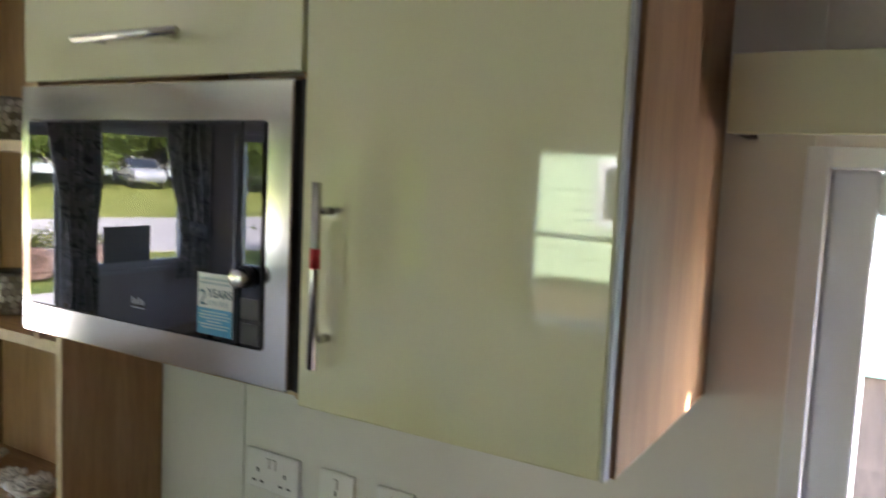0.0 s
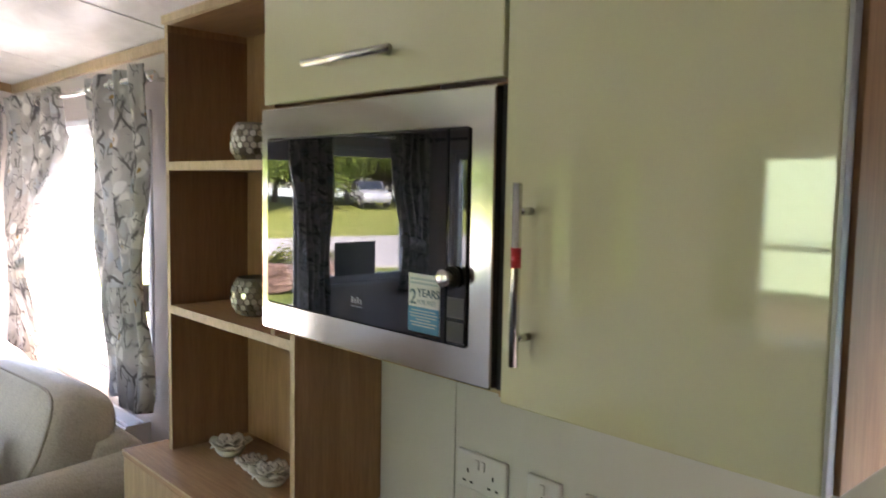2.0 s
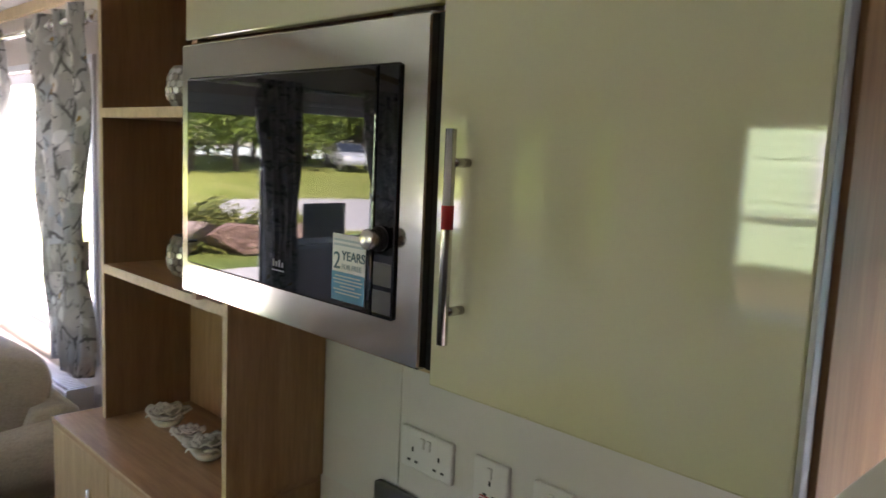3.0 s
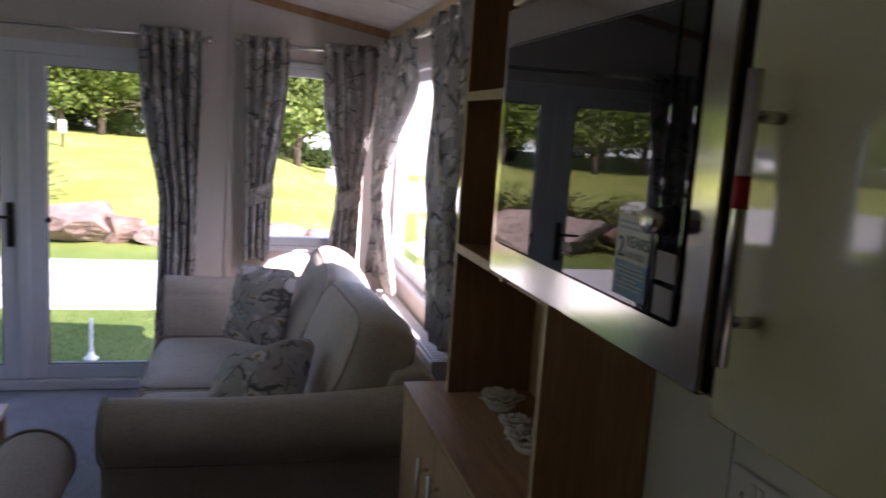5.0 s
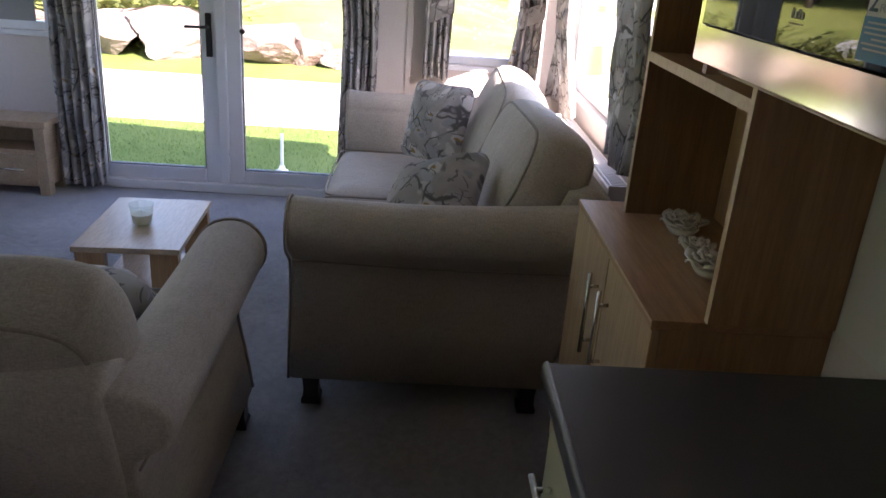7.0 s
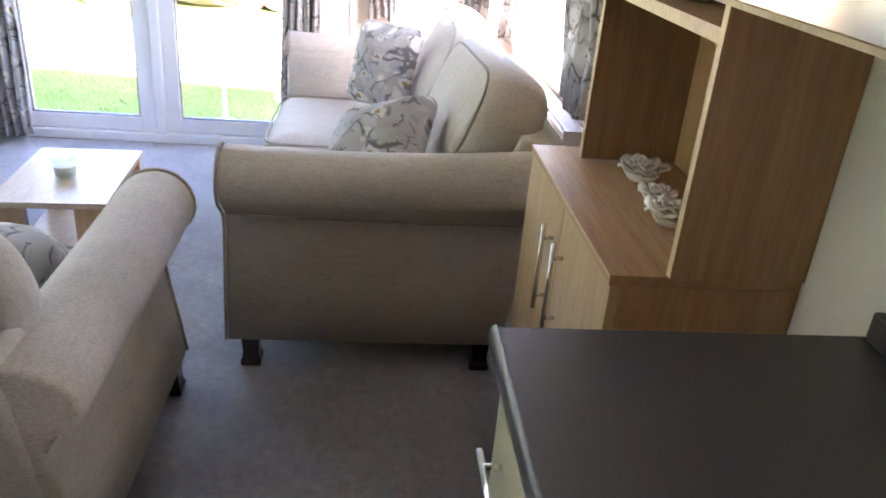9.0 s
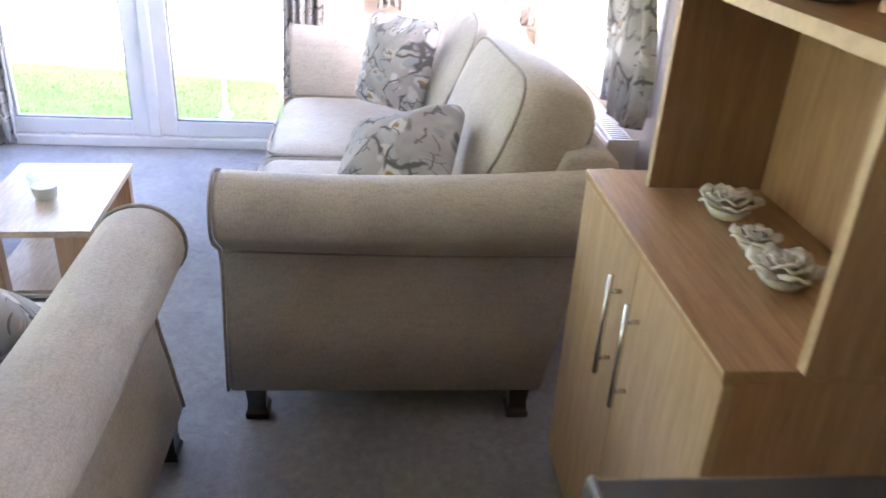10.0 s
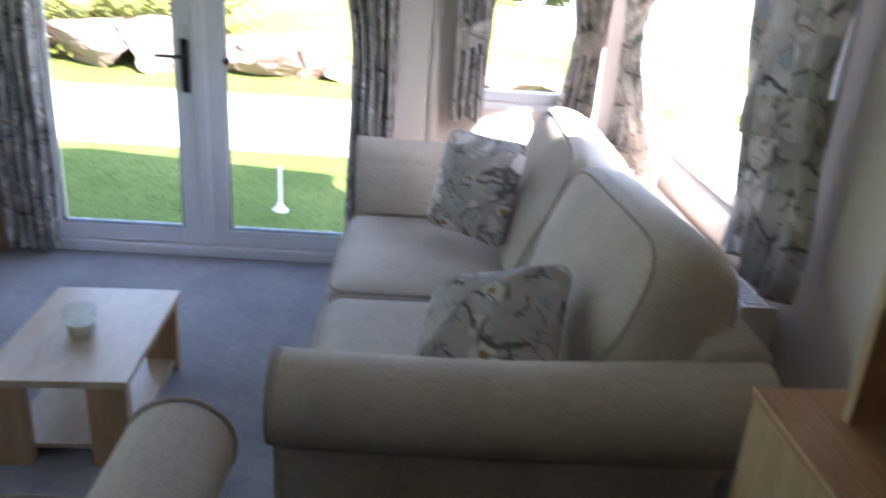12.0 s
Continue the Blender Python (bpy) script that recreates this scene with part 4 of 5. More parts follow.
part("edging", box(SX0, SX1 + 0.0010, SY0 - 0.0012, SY0 - 0.0002, SZ - 0.006, SZ + 0.0004), OAK_EDGE, c, "pale edging strip")
part("side_panel", box(SX1 - 0.018, SX1, SY0 + 0.022, YN - 0.001, 0.001, SZ - 0.0205), OAK, c)
part("side_panel", box(SX0, SX0 + 0.018, SY0 + 0.022, YN - 0.001, 0.001, SZ - 0.0205), OAK, c)
part("back_panel", box(SX0 + 0.018, SX1 - 0.018, YN - 0.014, YN - 0.001, 0.001, SZ - 0.0205), OAK, c)
part("plinth", box(SX0 + 0.018, SX1 - 0.018, SY0 + 0.06, SY0 + 0.078, 0.001, 0.07), OAK, c)
mid = -1.388
for x0, x1, hx in ((SX0 + 0.001, mid - 0.002, -1.446), (mid + 0.002, SX1 - 0.001, -1.336)):
    d = part("door", box(x0, x1, SY0 + 0.003, SY0 + 0.021, 0.072, SZ - 0.024, 0.0015), OAK_DOOR, c)
    bar_handle(d, (hx, SY0 - 0.022, 0.546), (hx, SY0 - 0.022, 0.768), (0, -1, 0), 0.0055, 0.025)


def rose(at, r, seed, label):
    """A ceramic rose: rings of curled petals round a bud, on a cupped base."""
    rnd = random.Random(seed)
    t = thing("rose_ornament", label, "ornament", "ceramic roses on the sideboard", at=at)
    part("cup", lathe([(0.25 * r, 0), (0.5 * r, 0.06 * r), (0.70 * r, 0.34 * r), (0.60 * r, 0.40 * r), (0.2 * r, 0.22 * r)], sides=24), PEARL, t, "", True)
    for ring, (n, rad, lean, size) in enumerate(((5, 0.56, 1.15, 0.66), (5, 0.42, 0.70, 0.56), (4, 0.26, 0.40, 0.48), (4, 0.13, 0.15, 0.36), (2, 0.03, 0.0, 0.22))):
        for i in range(n):
            th = 2 * math.pi * (i + 0.5 * (ring % 2)) / n + rnd.uniform(-0.15, 0.15)
            bm = bmesh.new()
            g = []
            sway = rnd.uniform(0, 6.28)
            for a in range(7):
                row = []
                for bb in range(6):
                    u, w = (a / 6 - 0.5) * 2, bb / 5
                    wid = size * r * math.sin(math.pi * (0.22 + 0.62 * w)) * 0.92
                    curl = lean * w * w * 0.45 * r
                    x = rad * r * 0.75 + curl + 0.12 * r * w - 0.30 * wid * u * u
                    y = wid * u * (1 - 0.1 * u * u)
                    z = (0.16 + 0.08 * ring) * r + size * r * 1.2 * w * (1 - 0.35 * lean * w) - 0.06 * r * abs(u) ** 3 + (0.02 * rnd.uniform(-1, 1) + 0.07 * math.sin(u * 3.3 + sway)) * r * w
                    row.append(bm.verts.new((x, y, z)))
                g.append(row)
            for a in range(6):
                for bb in range(5):
                    bm.faces.new((g[a][bb], g[a + 1][bb], g[a + 1][bb + 1], g[a][bb + 1]))
            ob = part("petal", moved(bm, pose(0, 0, 0, 0, 0, math.degrees(th))), PEARL, t, "", True)
            so = ob.modifiers.new("thickness", "SOLIDIFY")
            so.thickness = 0.005
    return t


rose((-1.525, 1.735, SZ), 0.062, 1, "large pearly ceramic rose on the sideboard")
rose((-1.385, 1.725, SZ), 0.043, 2, "small pearly ceramic rose on the sideboard")
rose((-1.255, 1.715, SZ), 0.062, 3, "large pearly ceramic rose beside the panel")


def mosaic_pot(at, label):
    t = thing("candle_holder", label, "candle holder", "mosaic candle holders", at=at)
    prof = [(0.038, 0.0), (0.052, 0.012), (0.062, 0.04), (0.063, 0.065), (0.054, 0.092), (0.048, 0.102), (0.045, 0.102), (0.05, 0.09), (0.057, 0.062), (0.05, 0.02), (0.03, 0.008)]
    part("bowl", lathe(prof, sides=36), GROUT, t, "", True)
    piece = bpy.data.meshes.new("tile")
    bm = bmesh.new()
    lo = [bm.verts.new((0.0092 * math.cos(i * math.pi / 3), 0.0092 * math.sin(i * math.pi / 3), 0)) for i in range(6)]
    hi = [bm.verts.new((0.0078 * math.cos(i * math.pi / 3), 0.0078 * math.sin(i * math.pi / 3), 0.0022)) for i in range(6)]
    bm.faces.new(hi)
    for i in range(6):
        bm.faces.new((lo[i], lo[(i + 1) % 6], hi[(i + 1) % 6], hi[i]))
    bm.to_mesh(piece)
    bm.free()
    piece.materials.append(SPARKLE)
    for j in range(6):
        z = 0.012 + j * 0.0152
        r = 0.052 + 0.0125 * math.sin(math.pi * min(1, max(0, (z + 0.006) / 0.108)))
        if j == 0:
            r = 0.0535
        if j == 5:
            r = 0.0555
        n = int(2 * math.pi * r / 0.0178)
        tilt = (z - 0.052) / 0.052 * 38
        for i in range(n):
            th = 360 * (i + 0.5 * (j % 2)) / n
            o = new("tile", piece)
            o.parent = t
            o.matrix_local = pose(0, 0, z, 0, 0, th) @ pose(r - 0.001, 0, 0, 0, 90 - tilt, 0)
    return t


mosaic_pot((-1.375, 1.735, 1.7003), "round silver mosaic candle holder on the upper shelf")
mosaic_pot((-1.375, 1.735, 1.2903), "round silver mosaic candle holder on the lower shelf")

# ---- sofa ----
def arm_outline(width, base, top, roll, n=14):
    """(across, up) from the inner foot round the scroll to the outer foot; the roll hangs outward (+across)."""
    cx, cz = width - roll * 0.72, top - roll
    pts = [(0.02, base)]
    pts.append((0.0, cz))
    for i in range(n + 1):
        a = math.pi - (math.pi + 0.62) * i / n
        pts.append((cx + roll * 1.12 * math.cos(a) if a > math.pi / 2 else cx + roll * math.cos(a), cz + roll * math.sin(a)))
    for k, w in ((1.15, 0.062), (1.7, 0.072), (2.6, 0.062), (3.5, 0.046)):
        pts.append((width - w, cz - roll * k))
    pts.append((width - 0.024, base))
    return pts


def sofa(name, label, category, length, seats, m, depth=1.02, back_h=0.86, arm_h=0.735, aw=0.205, lower=0.0, rise=0.045):
    """Built lying along local x (seat faces -y, back at +y), floor at 0, then set by the pose m."""
    t = thing(name, label, category)
    base, roll = 0.105, 0.098
    hl = length / 2
    part("base", box(-hl + 0.10, hl - 0.10, -depth / 2 + 0.05, depth / 2 - 0.22, base, 0.30, 0.02, 3), SOFA, t, "", True)
    part("back_frame", prism([(depth / 2 - 0.34, 0.25), (depth / 2 - 0.26, base), (depth / 2 - 0.17, base), (depth / 2 - 0.015, back_h - 0.16), (depth / 2 - 0.012, back_h - 0.09), (depth / 2 - 0.06, back_h - 0.06), (depth / 2 - 0.15, back_h - 0.07), (depth / 2 - 0.19, back_h - 0.16)],
                              -hl + 0.092, hl - 0.092, "x", bevel=0.018, segments=3), SOFA, t, "", True)
    for s in (-1, 1):
        pts = arm_outline(aw, base, arm_h, roll)
        ar = part("arm", bmesh.new(), SOFA, t, "rolled upholstered arm")
        bm = bmesh.new()
        ny = 12
        rings = []
        for j in range(ny + 1):
            k = j / ny
            y = -depth / 2 + 0.01 + (depth - 0.03) * k
            drop = 0.018 * math.sin(math.pi * k)
            ring = []
            for a, b in pts:
                up = (b - base) / (arm_h - base)
                yy = y - (1 - up) * 0.14 * max(0.0, k - 0.35) / 0.65
                ring.append(bm.verts.new((s * (hl - aw + a), yy, b + (rise * k * k - drop) * max(0, up - 0.5) * 1.4)))
            rings.append(ring)
        n = len(pts)
        for r0, r1 in zip(rings, rings[1:]):
            for i in range(n):
                bm.faces.new((r0[i], r1[i], r1[(i + 1) % n], r0[(i + 1) % n]))
        f0, f1 = bm.faces.new(rings[0]), bm.faces.new(rings[-1][::-1])
        bmesh.ops.recalc_face_normals(bm, faces=bm.faces)
        bmesh.ops.bevel(bm, geom=list(f0.edges) + list(f1.edges), offset=0.014, segments=3, profile=0.5, affect="EDGES")
        bm.to_mesh(ar.data)
        bm.free()
        ar.data.shade_smooth()
        front = [(s * (hl - aw + a), -depth / 2 + 0.008, b) for a, b in pts[1:]]
        part("piping", tube(front, 0.0055, 6), PIPING, ar, "dark piped seam", True)
        # stitched line under the roll
        under = [(s * (hl - 0.040 - 0.003), -depth / 2 + 0.02 + (depth - 0.06) * i / 10, arm_h - 0.205 - 0.008 * math.sin(i / 10 * math.pi)) for i in range(11)]
        part("seam", tube(under, 0.003, 5), PIPING, ar, "", True)
    span = (length - 2 * aw + 0.01) / seats
    for i in range(seats):
        x = -hl + aw - 0.005 + span * (i + 0.5)
        sx, sy, sz = span + 0.004, depth - 0.33, 0.175
        cu = part("seat_cushion", cushion(sx, sy, sz, 0.16, 0.15, wrinkle=0.004, seed=i, rim=0.4), SOFA, t, "", True)
        cu.location = (x, -depth / 2 + sy / 2 - 0.015, 0.372)
        for z in (-0.062, 0.062):
            part("piping", seam(sx - 0.012, sy - 0.012, 0.16, z), PIPING, cu, "", True)
        if seats > 1:
            wide = (0.90, 0.875)[i]
            bm, rims = box_cushion(wide, 0.52, 0.21, 0.05, seed=i + 5)
            set_at = pose((-0.470, 0.432)[i], 0.272, 0.648 + 0.008 * i, 69, (0, -2.5)[i], (-1.5, 1.5)[i])
        else:
            bm, rims = box_cushion(0.72, 0.47, 0.19, 0.055, puff=0.045, seed=9)
            set_at = pose(x, depth / 2 - 0.205, 0.608, 70, 0, 0)
        bc = part("back_cushion", bm, SOFA, t, "plump boxed back cushion", True)
        bc.matrix_local = set_at
        for rim in rims:
            part("piping", tube(rim, 0.0055, 6, closed=True), PIPING, bc, "", True)
    for sx in (-1, 1):
        for sy in (-1, 1):
            x, y = sx * (hl - 0.057), (-(depth / 2 - 0.082) if sy < 0 else depth / 2 - 0.222)
            bm = bmesh.new()
            rings = [[bm.verts.new((x + a * w, y + b * w, z)) for a, b in ((-1, -1), (1, -1), (1, 1), (-1, 1))]
                     for w, z in ((0.026, 0.0), (0.031, 0.004), (0.033, 0.022), (0.027, 0.034), (0.025, 0.06), (0.029, 0.108))]
            for lo, hi in zip(rings, rings[1:]):
                for q in range(4):
                    bm.faces.new((lo[q], lo[(q + 1) % 4], hi[(q + 1) % 4], hi[q]))
            bm.faces.new(rings[0][::-1])
            bm.faces.new(rings[-1])
            part("leg", bm, DARKLEG, t, "short dark wooden leg with a shaped foot")
    t.matrix_world = m
    return t


def facing(at, normal, up):
    """The pose of a flat thing whose face looks along normal, with its edge along up."""
    n = Vector(normal).normalized()
    u = Vector(up)
    u = (u - n * u.dot(n)).normalized()
    return Matrix.Translation(at) @ Matrix((u.cross(n), u, n)).transposed().to_4x4()


def scatter_cushion(label, m, sx=0.40, sy=0.40, sz=0.20, seed=0):
    bm = lay_print(cushion(sx, sy, sz, 0.24, 0.9, wrinkle=0.008, seed=seed + 11, rim=0.75, full=0.8, pinch=0.07), lambda v: (v.co.x * 1.25 + seed * 0.9, v.co.y * 1.25))
    t = tagged(part("scatter_cushion", bm, CLOTH, None, "", True), label, "cushion", "blossom scatter cushions")
    t.matrix_world = m
    return t


SL = 2.06
sofa("sofa", "oatmeal chenille two-seat sofa with rolled arms", "sofa", SL, 2, pose(-1.945 - SL / 2, 1.174, 0, 0, 0, 0), depth=1.05)
scatter_cushion("blossom-print scatter cushion leaning on the far back cushion", facing((-3.40, 1.14, 0.70), (0.62, -0.72, 0.30), (-0.20, 0.16, 0.95)), seed=1)
scatter_cushion("blossom-print scatter cushion slumped between cushion and arm", facing((-2.275, 1.117, 0.685), (0.30, -0.45, 0.84), (-0.925, 0.74, 0.66)) @ pose(0, 0, 0, 0, 0, 22), 0.38, 0.36, 0.21, seed=2)
sofa("armchair", "oatmeal chenille armchair with rolled arms", "armchair", 0.98, 1, pose(-1.42, 0.085, 0, 0, 0, -90), depth=0.98, arm_h=0.692, back_h=0.77, aw=0.18, lower=0.03, rise=-0.03)
scatter_cushion("blossom-print scatter cushion on the armchair", facing((-1.64, 0.17, 0.515), (-0.60, 0.0, 0.80), (0.80, 0.1, 0.60)), seed=3)

# ---- coffee table ----
c = thing("coffee_table", "low pale oak coffee table with a lower shelf", "table")
TL, TW, TZ = 0.634, 0.423, 0.30
part("tabletop", box(-TL / 2, TL / 2, -TW / 2, TW / 2, TZ - 0.024, TZ, 0.002), OAK_PALE, c)
for x in (-TL / 2 + 0.012, TL / 2 - 0.057):
    for y in (-TW / 2 + 0.010, TW / 2 - 0.122):
        part("leg", box(x, x + 0.045, y, y + 0.112, 0.0, TZ - 0.0242, 0.001), OAK, c)
part("lower_shelf", box(-TL / 2 + 0.0575, TL / 2 - 0.0575, -TW / 2 + 0.02, TW / 2 - 0.02, 0.030, 0.048, 0.001), OAK_PALE, c)
c.matrix_world = pose(-2.874, -0.106, 0, 0, 0, 3.3)

k = thing("candle", "cream candle in a clear glass tumbler on the table", "candle", at=(-2.83, -0.11, TZ))
part("tumbler", lathe([(0.034, 0.0), (0.041, 0.004), (0.053, 0.096), (0.0505, 0.096), (0.039, 0.012), (0.02, 0.011)], sides=40), TUMBLER, k, "clear glass tumbler")
part("wax", lathe([(0.0385, 0.0125), (0.0435, 0.052), (0.01, 0.053)], sides=40), WAX, k)
part("wick", tube([(0, 0, 0.052), (0.001, 0, 0.064)], 0.001, 5), BLACK, k)

# ---- television and its unit ----
c = thing("tv_unit", "pale oak television unit with a drawer and open shelf", "tv unit")
M = pose(-4.115, -1.052, 0)
ux0, ux1, uy0, uy1, uz = -0.115, 0.118, -0.90, 0.0, 0.435
part("top", box(ux0 - 0.01, ux1 + 0.02, uy0 - 0.01, uy1 + 0.02, uz - 0.035, uz, 0.003), OAK_PALE, c)
for x0, x1 in ((ux0, ux0 + 0.06), (ux1 - 0.06, ux1)):
    for y0, y1 in ((uy0, uy0 + 0.06), (uy1 - 0.06, uy1)):
        part("leg", box(x0, x1, y0, y1, 0.0, uz - 0.0355, 0.003), OAK_PALE, c)
part("side_panel", box(ux0 + 0.06, ux1 - 0.06, uy1 - 0.03, uy1 - 0.012, 0.05, uz - 0.036), OAK_PALE, c)
part("back_panel", box(ux0 + 0.005, ux0 + 0.02, uy0 + 0.06, uy1 - 0.06, 0.06, uz - 0.036), OAK_PALE, c)
part("shelf", box(ux0 + 0.02, ux1 - 0.01, uy0 + 0.06, uy1 - 0.06, 0.245, 0.263), OAK_PALE, c)
part("base_board", box(ux0 + 0.02, ux1 - 0.01, uy0 + 0.06, uy1 - 0.06, 0.05, 0.068), OAK_PALE, c)
d = part("drawer_front", box(ux1 - 0.012, ux1 + 0.006, uy0 + 0.062, uy1 - 0.062, 0.07, 0.243, 0.002), OAK_PALE, c)
part("handle", tube([(ux1 + 0.028, -0.26, 0.158), (ux1 + 0.028, -0.12, 0.158)], 0.005, 8), CHROME, d, "chrome bar handle", True)
c.matrix_world = M
t = thing("display_board", "plain grey display board standing on the window sill", "board")
part("panel", box(-0.004, 0.004, -0.19, 0.19, 0.0, 0.255, 0.001), mat("grey_card", (0.25, 0.25, 0.26), 0.6), t)
t.matrix_world = pose(XW - 0.008, -1.33, LEFT_WIN[2] + 0.0505)

# ---- radiator ----
r = thing("radiator", "white convector radiator under the side window", "radiator")
RX0, RX1 = -3.70, -2.405
part("front_panel", box(RX0, RX1, 1.765, 1.777, 0.20, 0.705, 0.004), WHITE_METAL, r)
part("back_panel", box(RX0, RX1, 1.845, 1.857, 0.20, 0.705, 0.004), WHITE_METAL, r)
part("end_cover", box(RX1 - 0.004, RX1 + 0.004, 1.763, 1.859, 0.19, 0.72, 0.002), WHITE_METAL, r)
part("end_cover", box(RX0 - 0.004, RX0 + 0.004, 1.763, 1.859, 0.19, 0.72, 0.002), WHITE_METAL, r)
part("bracket", box(-3.2, -2.9, 1.857, YN - 0.001, 0.3, 0.6), WHITE_METAL, r)
part("pipe", tube([(RX1 - 0.05, 1.81, 0.0), (RX1 - 0.05, 1.81, 0.21)], 0.008, 8), WHITE_METAL, r)
part("pipe", tube([(RX0 + 0.05, 1.81, 0.0), (RX0 + 0.05, 1.81, 0.21)], 0.008, 8), WHITE_METAL, r)
gr = part("grille", box(RX0 + 0.004, RX1 - 0.004, 1.777, 1.781, 0.705, 0.715), WHITE_METAL, r)
part("rail", box(RX0 + 0.004, RX1 - 0.004, 1.841, 1.845, 0.705, 0.715), WHITE_METAL, gr)
# Dark-coloured box stands in for the shade seen through the grille slots.
part("convector", box(RX0 + 0.01, RX1 - 0.01, 1.785, 1.837, 0.22, 0.67), mat("slot_shade", (0.12, 0.12, 0.12), 0.6), r)
bar = box(-0.0035, 0.0035, 1.781, 1.841, 0.707, 0.714)
me = bpy.data.meshes.new("slat")
bar.to_mesh(me)
bar.free()
me.materials.append(WHITE_METAL)
for i in range(int((RX1 - RX0 - 0.02) / 0.021)):
    o = new("slat", me)
    o.parent = gr
    o.location = (RX0 + 0.015 + i * 0.021, 0, 0)

# ---- outside ----
def terrain(x, y):
    w = max(0.0, min(1.0, (-y - 6.5) / 3.0))
    d = -(x + 11.5) - 13.0 * w * w * (3 - 2 * w)
    k = max(0.0, min(1.0, d / 16.0))
    h = GROUND + min(1.3, max(0.5, 1.3 - 0.05 * (y + 8.4))) * k * k * (3 - 2 * k) * max(0.0, min(1.0, (4.2 - y) / 2.0)) if -12 < y < 30 else GROUND + (1.3 * k if y < 0 else 0)
    if d > 0:
        h += 0.10 * noise.noise(Vector((x * 0.15, y * 0.15, 0))) * min(1, d / 4)
    return h


bm = bmesh.new()
xs = [-400, -120, -70, -50, -42, -36, *(-32 + i * 1.0 for i in range(23)), -9, -7, -4, 4, 12, 40, 150, 400]
ys = [-400, -120, -60, *(-40 + i * 1.0 for i in range(61)), 40, 100, 400]
gv = [[bm.verts.new((x, y, terrain(x, y) - (3.5 if x <= -70 else 1.2 if x <= -50 else 0))) for y in ys] for x in xs]
for i in range(len(xs) - 1):
    for j in range(len(ys) - 1):
        bm.faces.new((gv[i][j], gv[i + 1][j], gv[i + 1][j + 1], gv[i][j + 1]))
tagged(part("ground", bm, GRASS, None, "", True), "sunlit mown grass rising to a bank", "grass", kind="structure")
tagged(part("road", box(-11.08, -8.2, -60, 60, GROUND - 0.05, GROUND + 0.02, 0.01), ROAD), "pale concrete drive past the caravan", "road", kind="structure")

# Two pale slabs added on the north side so the side window burns out.
tagged(part("pavement", box(-8.2, 14.0, 2.45, 60, GROUND - 0.05, GROUND + 0.012, 0.005), ROAD), "pale ground added to whiten the side window's view", "pavement", kind="structure")
tagged(part("pavement_far", box(-60.0, -12.05, 3.9, 60, GROUND - 0.05, GROUND + 0.012, 0.005), ROAD), "pale far ground added to whiten the side window's view", "pavement", kind="structure")

WATER = mat("lake_water", (0.10, 0.14, 0.17), 0.12, spec=0.6)
g = Graph(WATER)
g.bump(g.noise(g.coords((1, 0.35, 1)), 0.6, 4), 0.35, 0.2)
tagged(part("water", box(-395, -60, -390, 390, -1.35, -1.25), WATER), "pale glittering lake glimpsed between the trunks", "lake", kind="structure")

# a side road that bends away behind the end of the boulders
bm = bmesh.new()
edge = [(-8.6, -30), (-11.0, -18), (-12.8, -14.5), (-14.0, -12.1), (-15.3, -9.6), (-16.4, -8.2), (-18.5, -8.6), (-22.0, -9.9), (-25.0, -11.8), (-25.4, -13.6), (-24.4, -16.5), (-23.2, -21), (-21.0, -30)]
side = [bm.verts.new((x, y, GROUND + 0.035)) for x, y in edge]
foot = [bm.verts.new((x, y, GROUND - 0.05)) for x, y in edge]
bm.faces.new(side)
for k in range(len(edge)):
    bm.faces.new((side[k], foot[k], foot[(k + 1) % len(edge)], side[(k + 1) % len(edge)]))
bmesh.ops.recalc_face_normals(bm, faces=bm.faces)
tagged(part("road_side", bm, ROAD), "pale concrete side road bending away past the boulders", "road", kind="structure")


def boulder(x, y, half, top, seed):
    """A split block of stone, cut by planes, that reaches from just under the ground to the height top."""
    rnd = random.Random(seed)
    bm = bmesh.new()
    bmesh.ops.create_icosphere(bm, subdivisions=5, radius=1.0)
    cuts = [(Vector((rnd.gauss(0, 1), rnd.gauss(0, 1), rnd.gauss(0, 0.8))).normalized(), rnd.uniform(0.40, 0.74)) for _ in range(13)]
    for v in bm.verts:
        p = v.co.copy()
        for n, d in cuts:
            k = p.dot(n) - d
            if k > 0:
                p -= n * k
        q = Vector((seed * 3.1, 0, 0))
        v.co = p + p.normalized() * (0.05 * noise.noise(p * 2.5 + q) + 0.035 * noise.noise(p * 7 + q) + 0.018 * noise.noise(p * 17 + q))
    lo = Vector([min(v.co[k] for v in bm.verts) for k in range(3)])
    hi = Vector([max(v.co[k] for v in bm.verts) for k in range(3)])
    base = terrain(x, y) - 0.08
    size = Vector((half * 1.9, half * 2.45, top - base))
    for v in bm.verts:
        v.co = Vector([(v.co[k] - lo[k]) / (hi[k] - lo[k]) * size[k] for k in range(3)]) - Vector((size.x / 2, size.y / 2, 0))
    ob = tagged(part("boulder", bm, ROCK), "large reddish sandstone boulder edging the bank", "boulder", "boulders along the drive")
    ob.location = (x, y, base)
    return ob


for i, (y, half, top) in enumerate(((-6.45, 0.66, 0.08), (-5.35, 0.62, 0.15), (-4.15, 0.66, 0.24), (-3.0, 0.56, 0.36), (-2.15, 0.42, 0.10), (-1.45, 0.50, 0.14), (-0.78, 0.36, -0.04),
                                    (-0.25, 0.30, -0.18), (0.35, 0.34, -0.16), (0.98, 0.34, -0.12), (1.65, 0.38, -0.10), (2.35, 0.36, -0.16), (3.0, 0.36, -0.2))):
    boulder(-12.75 + 0.12 * (i % 2), y, half, top, i + 3)


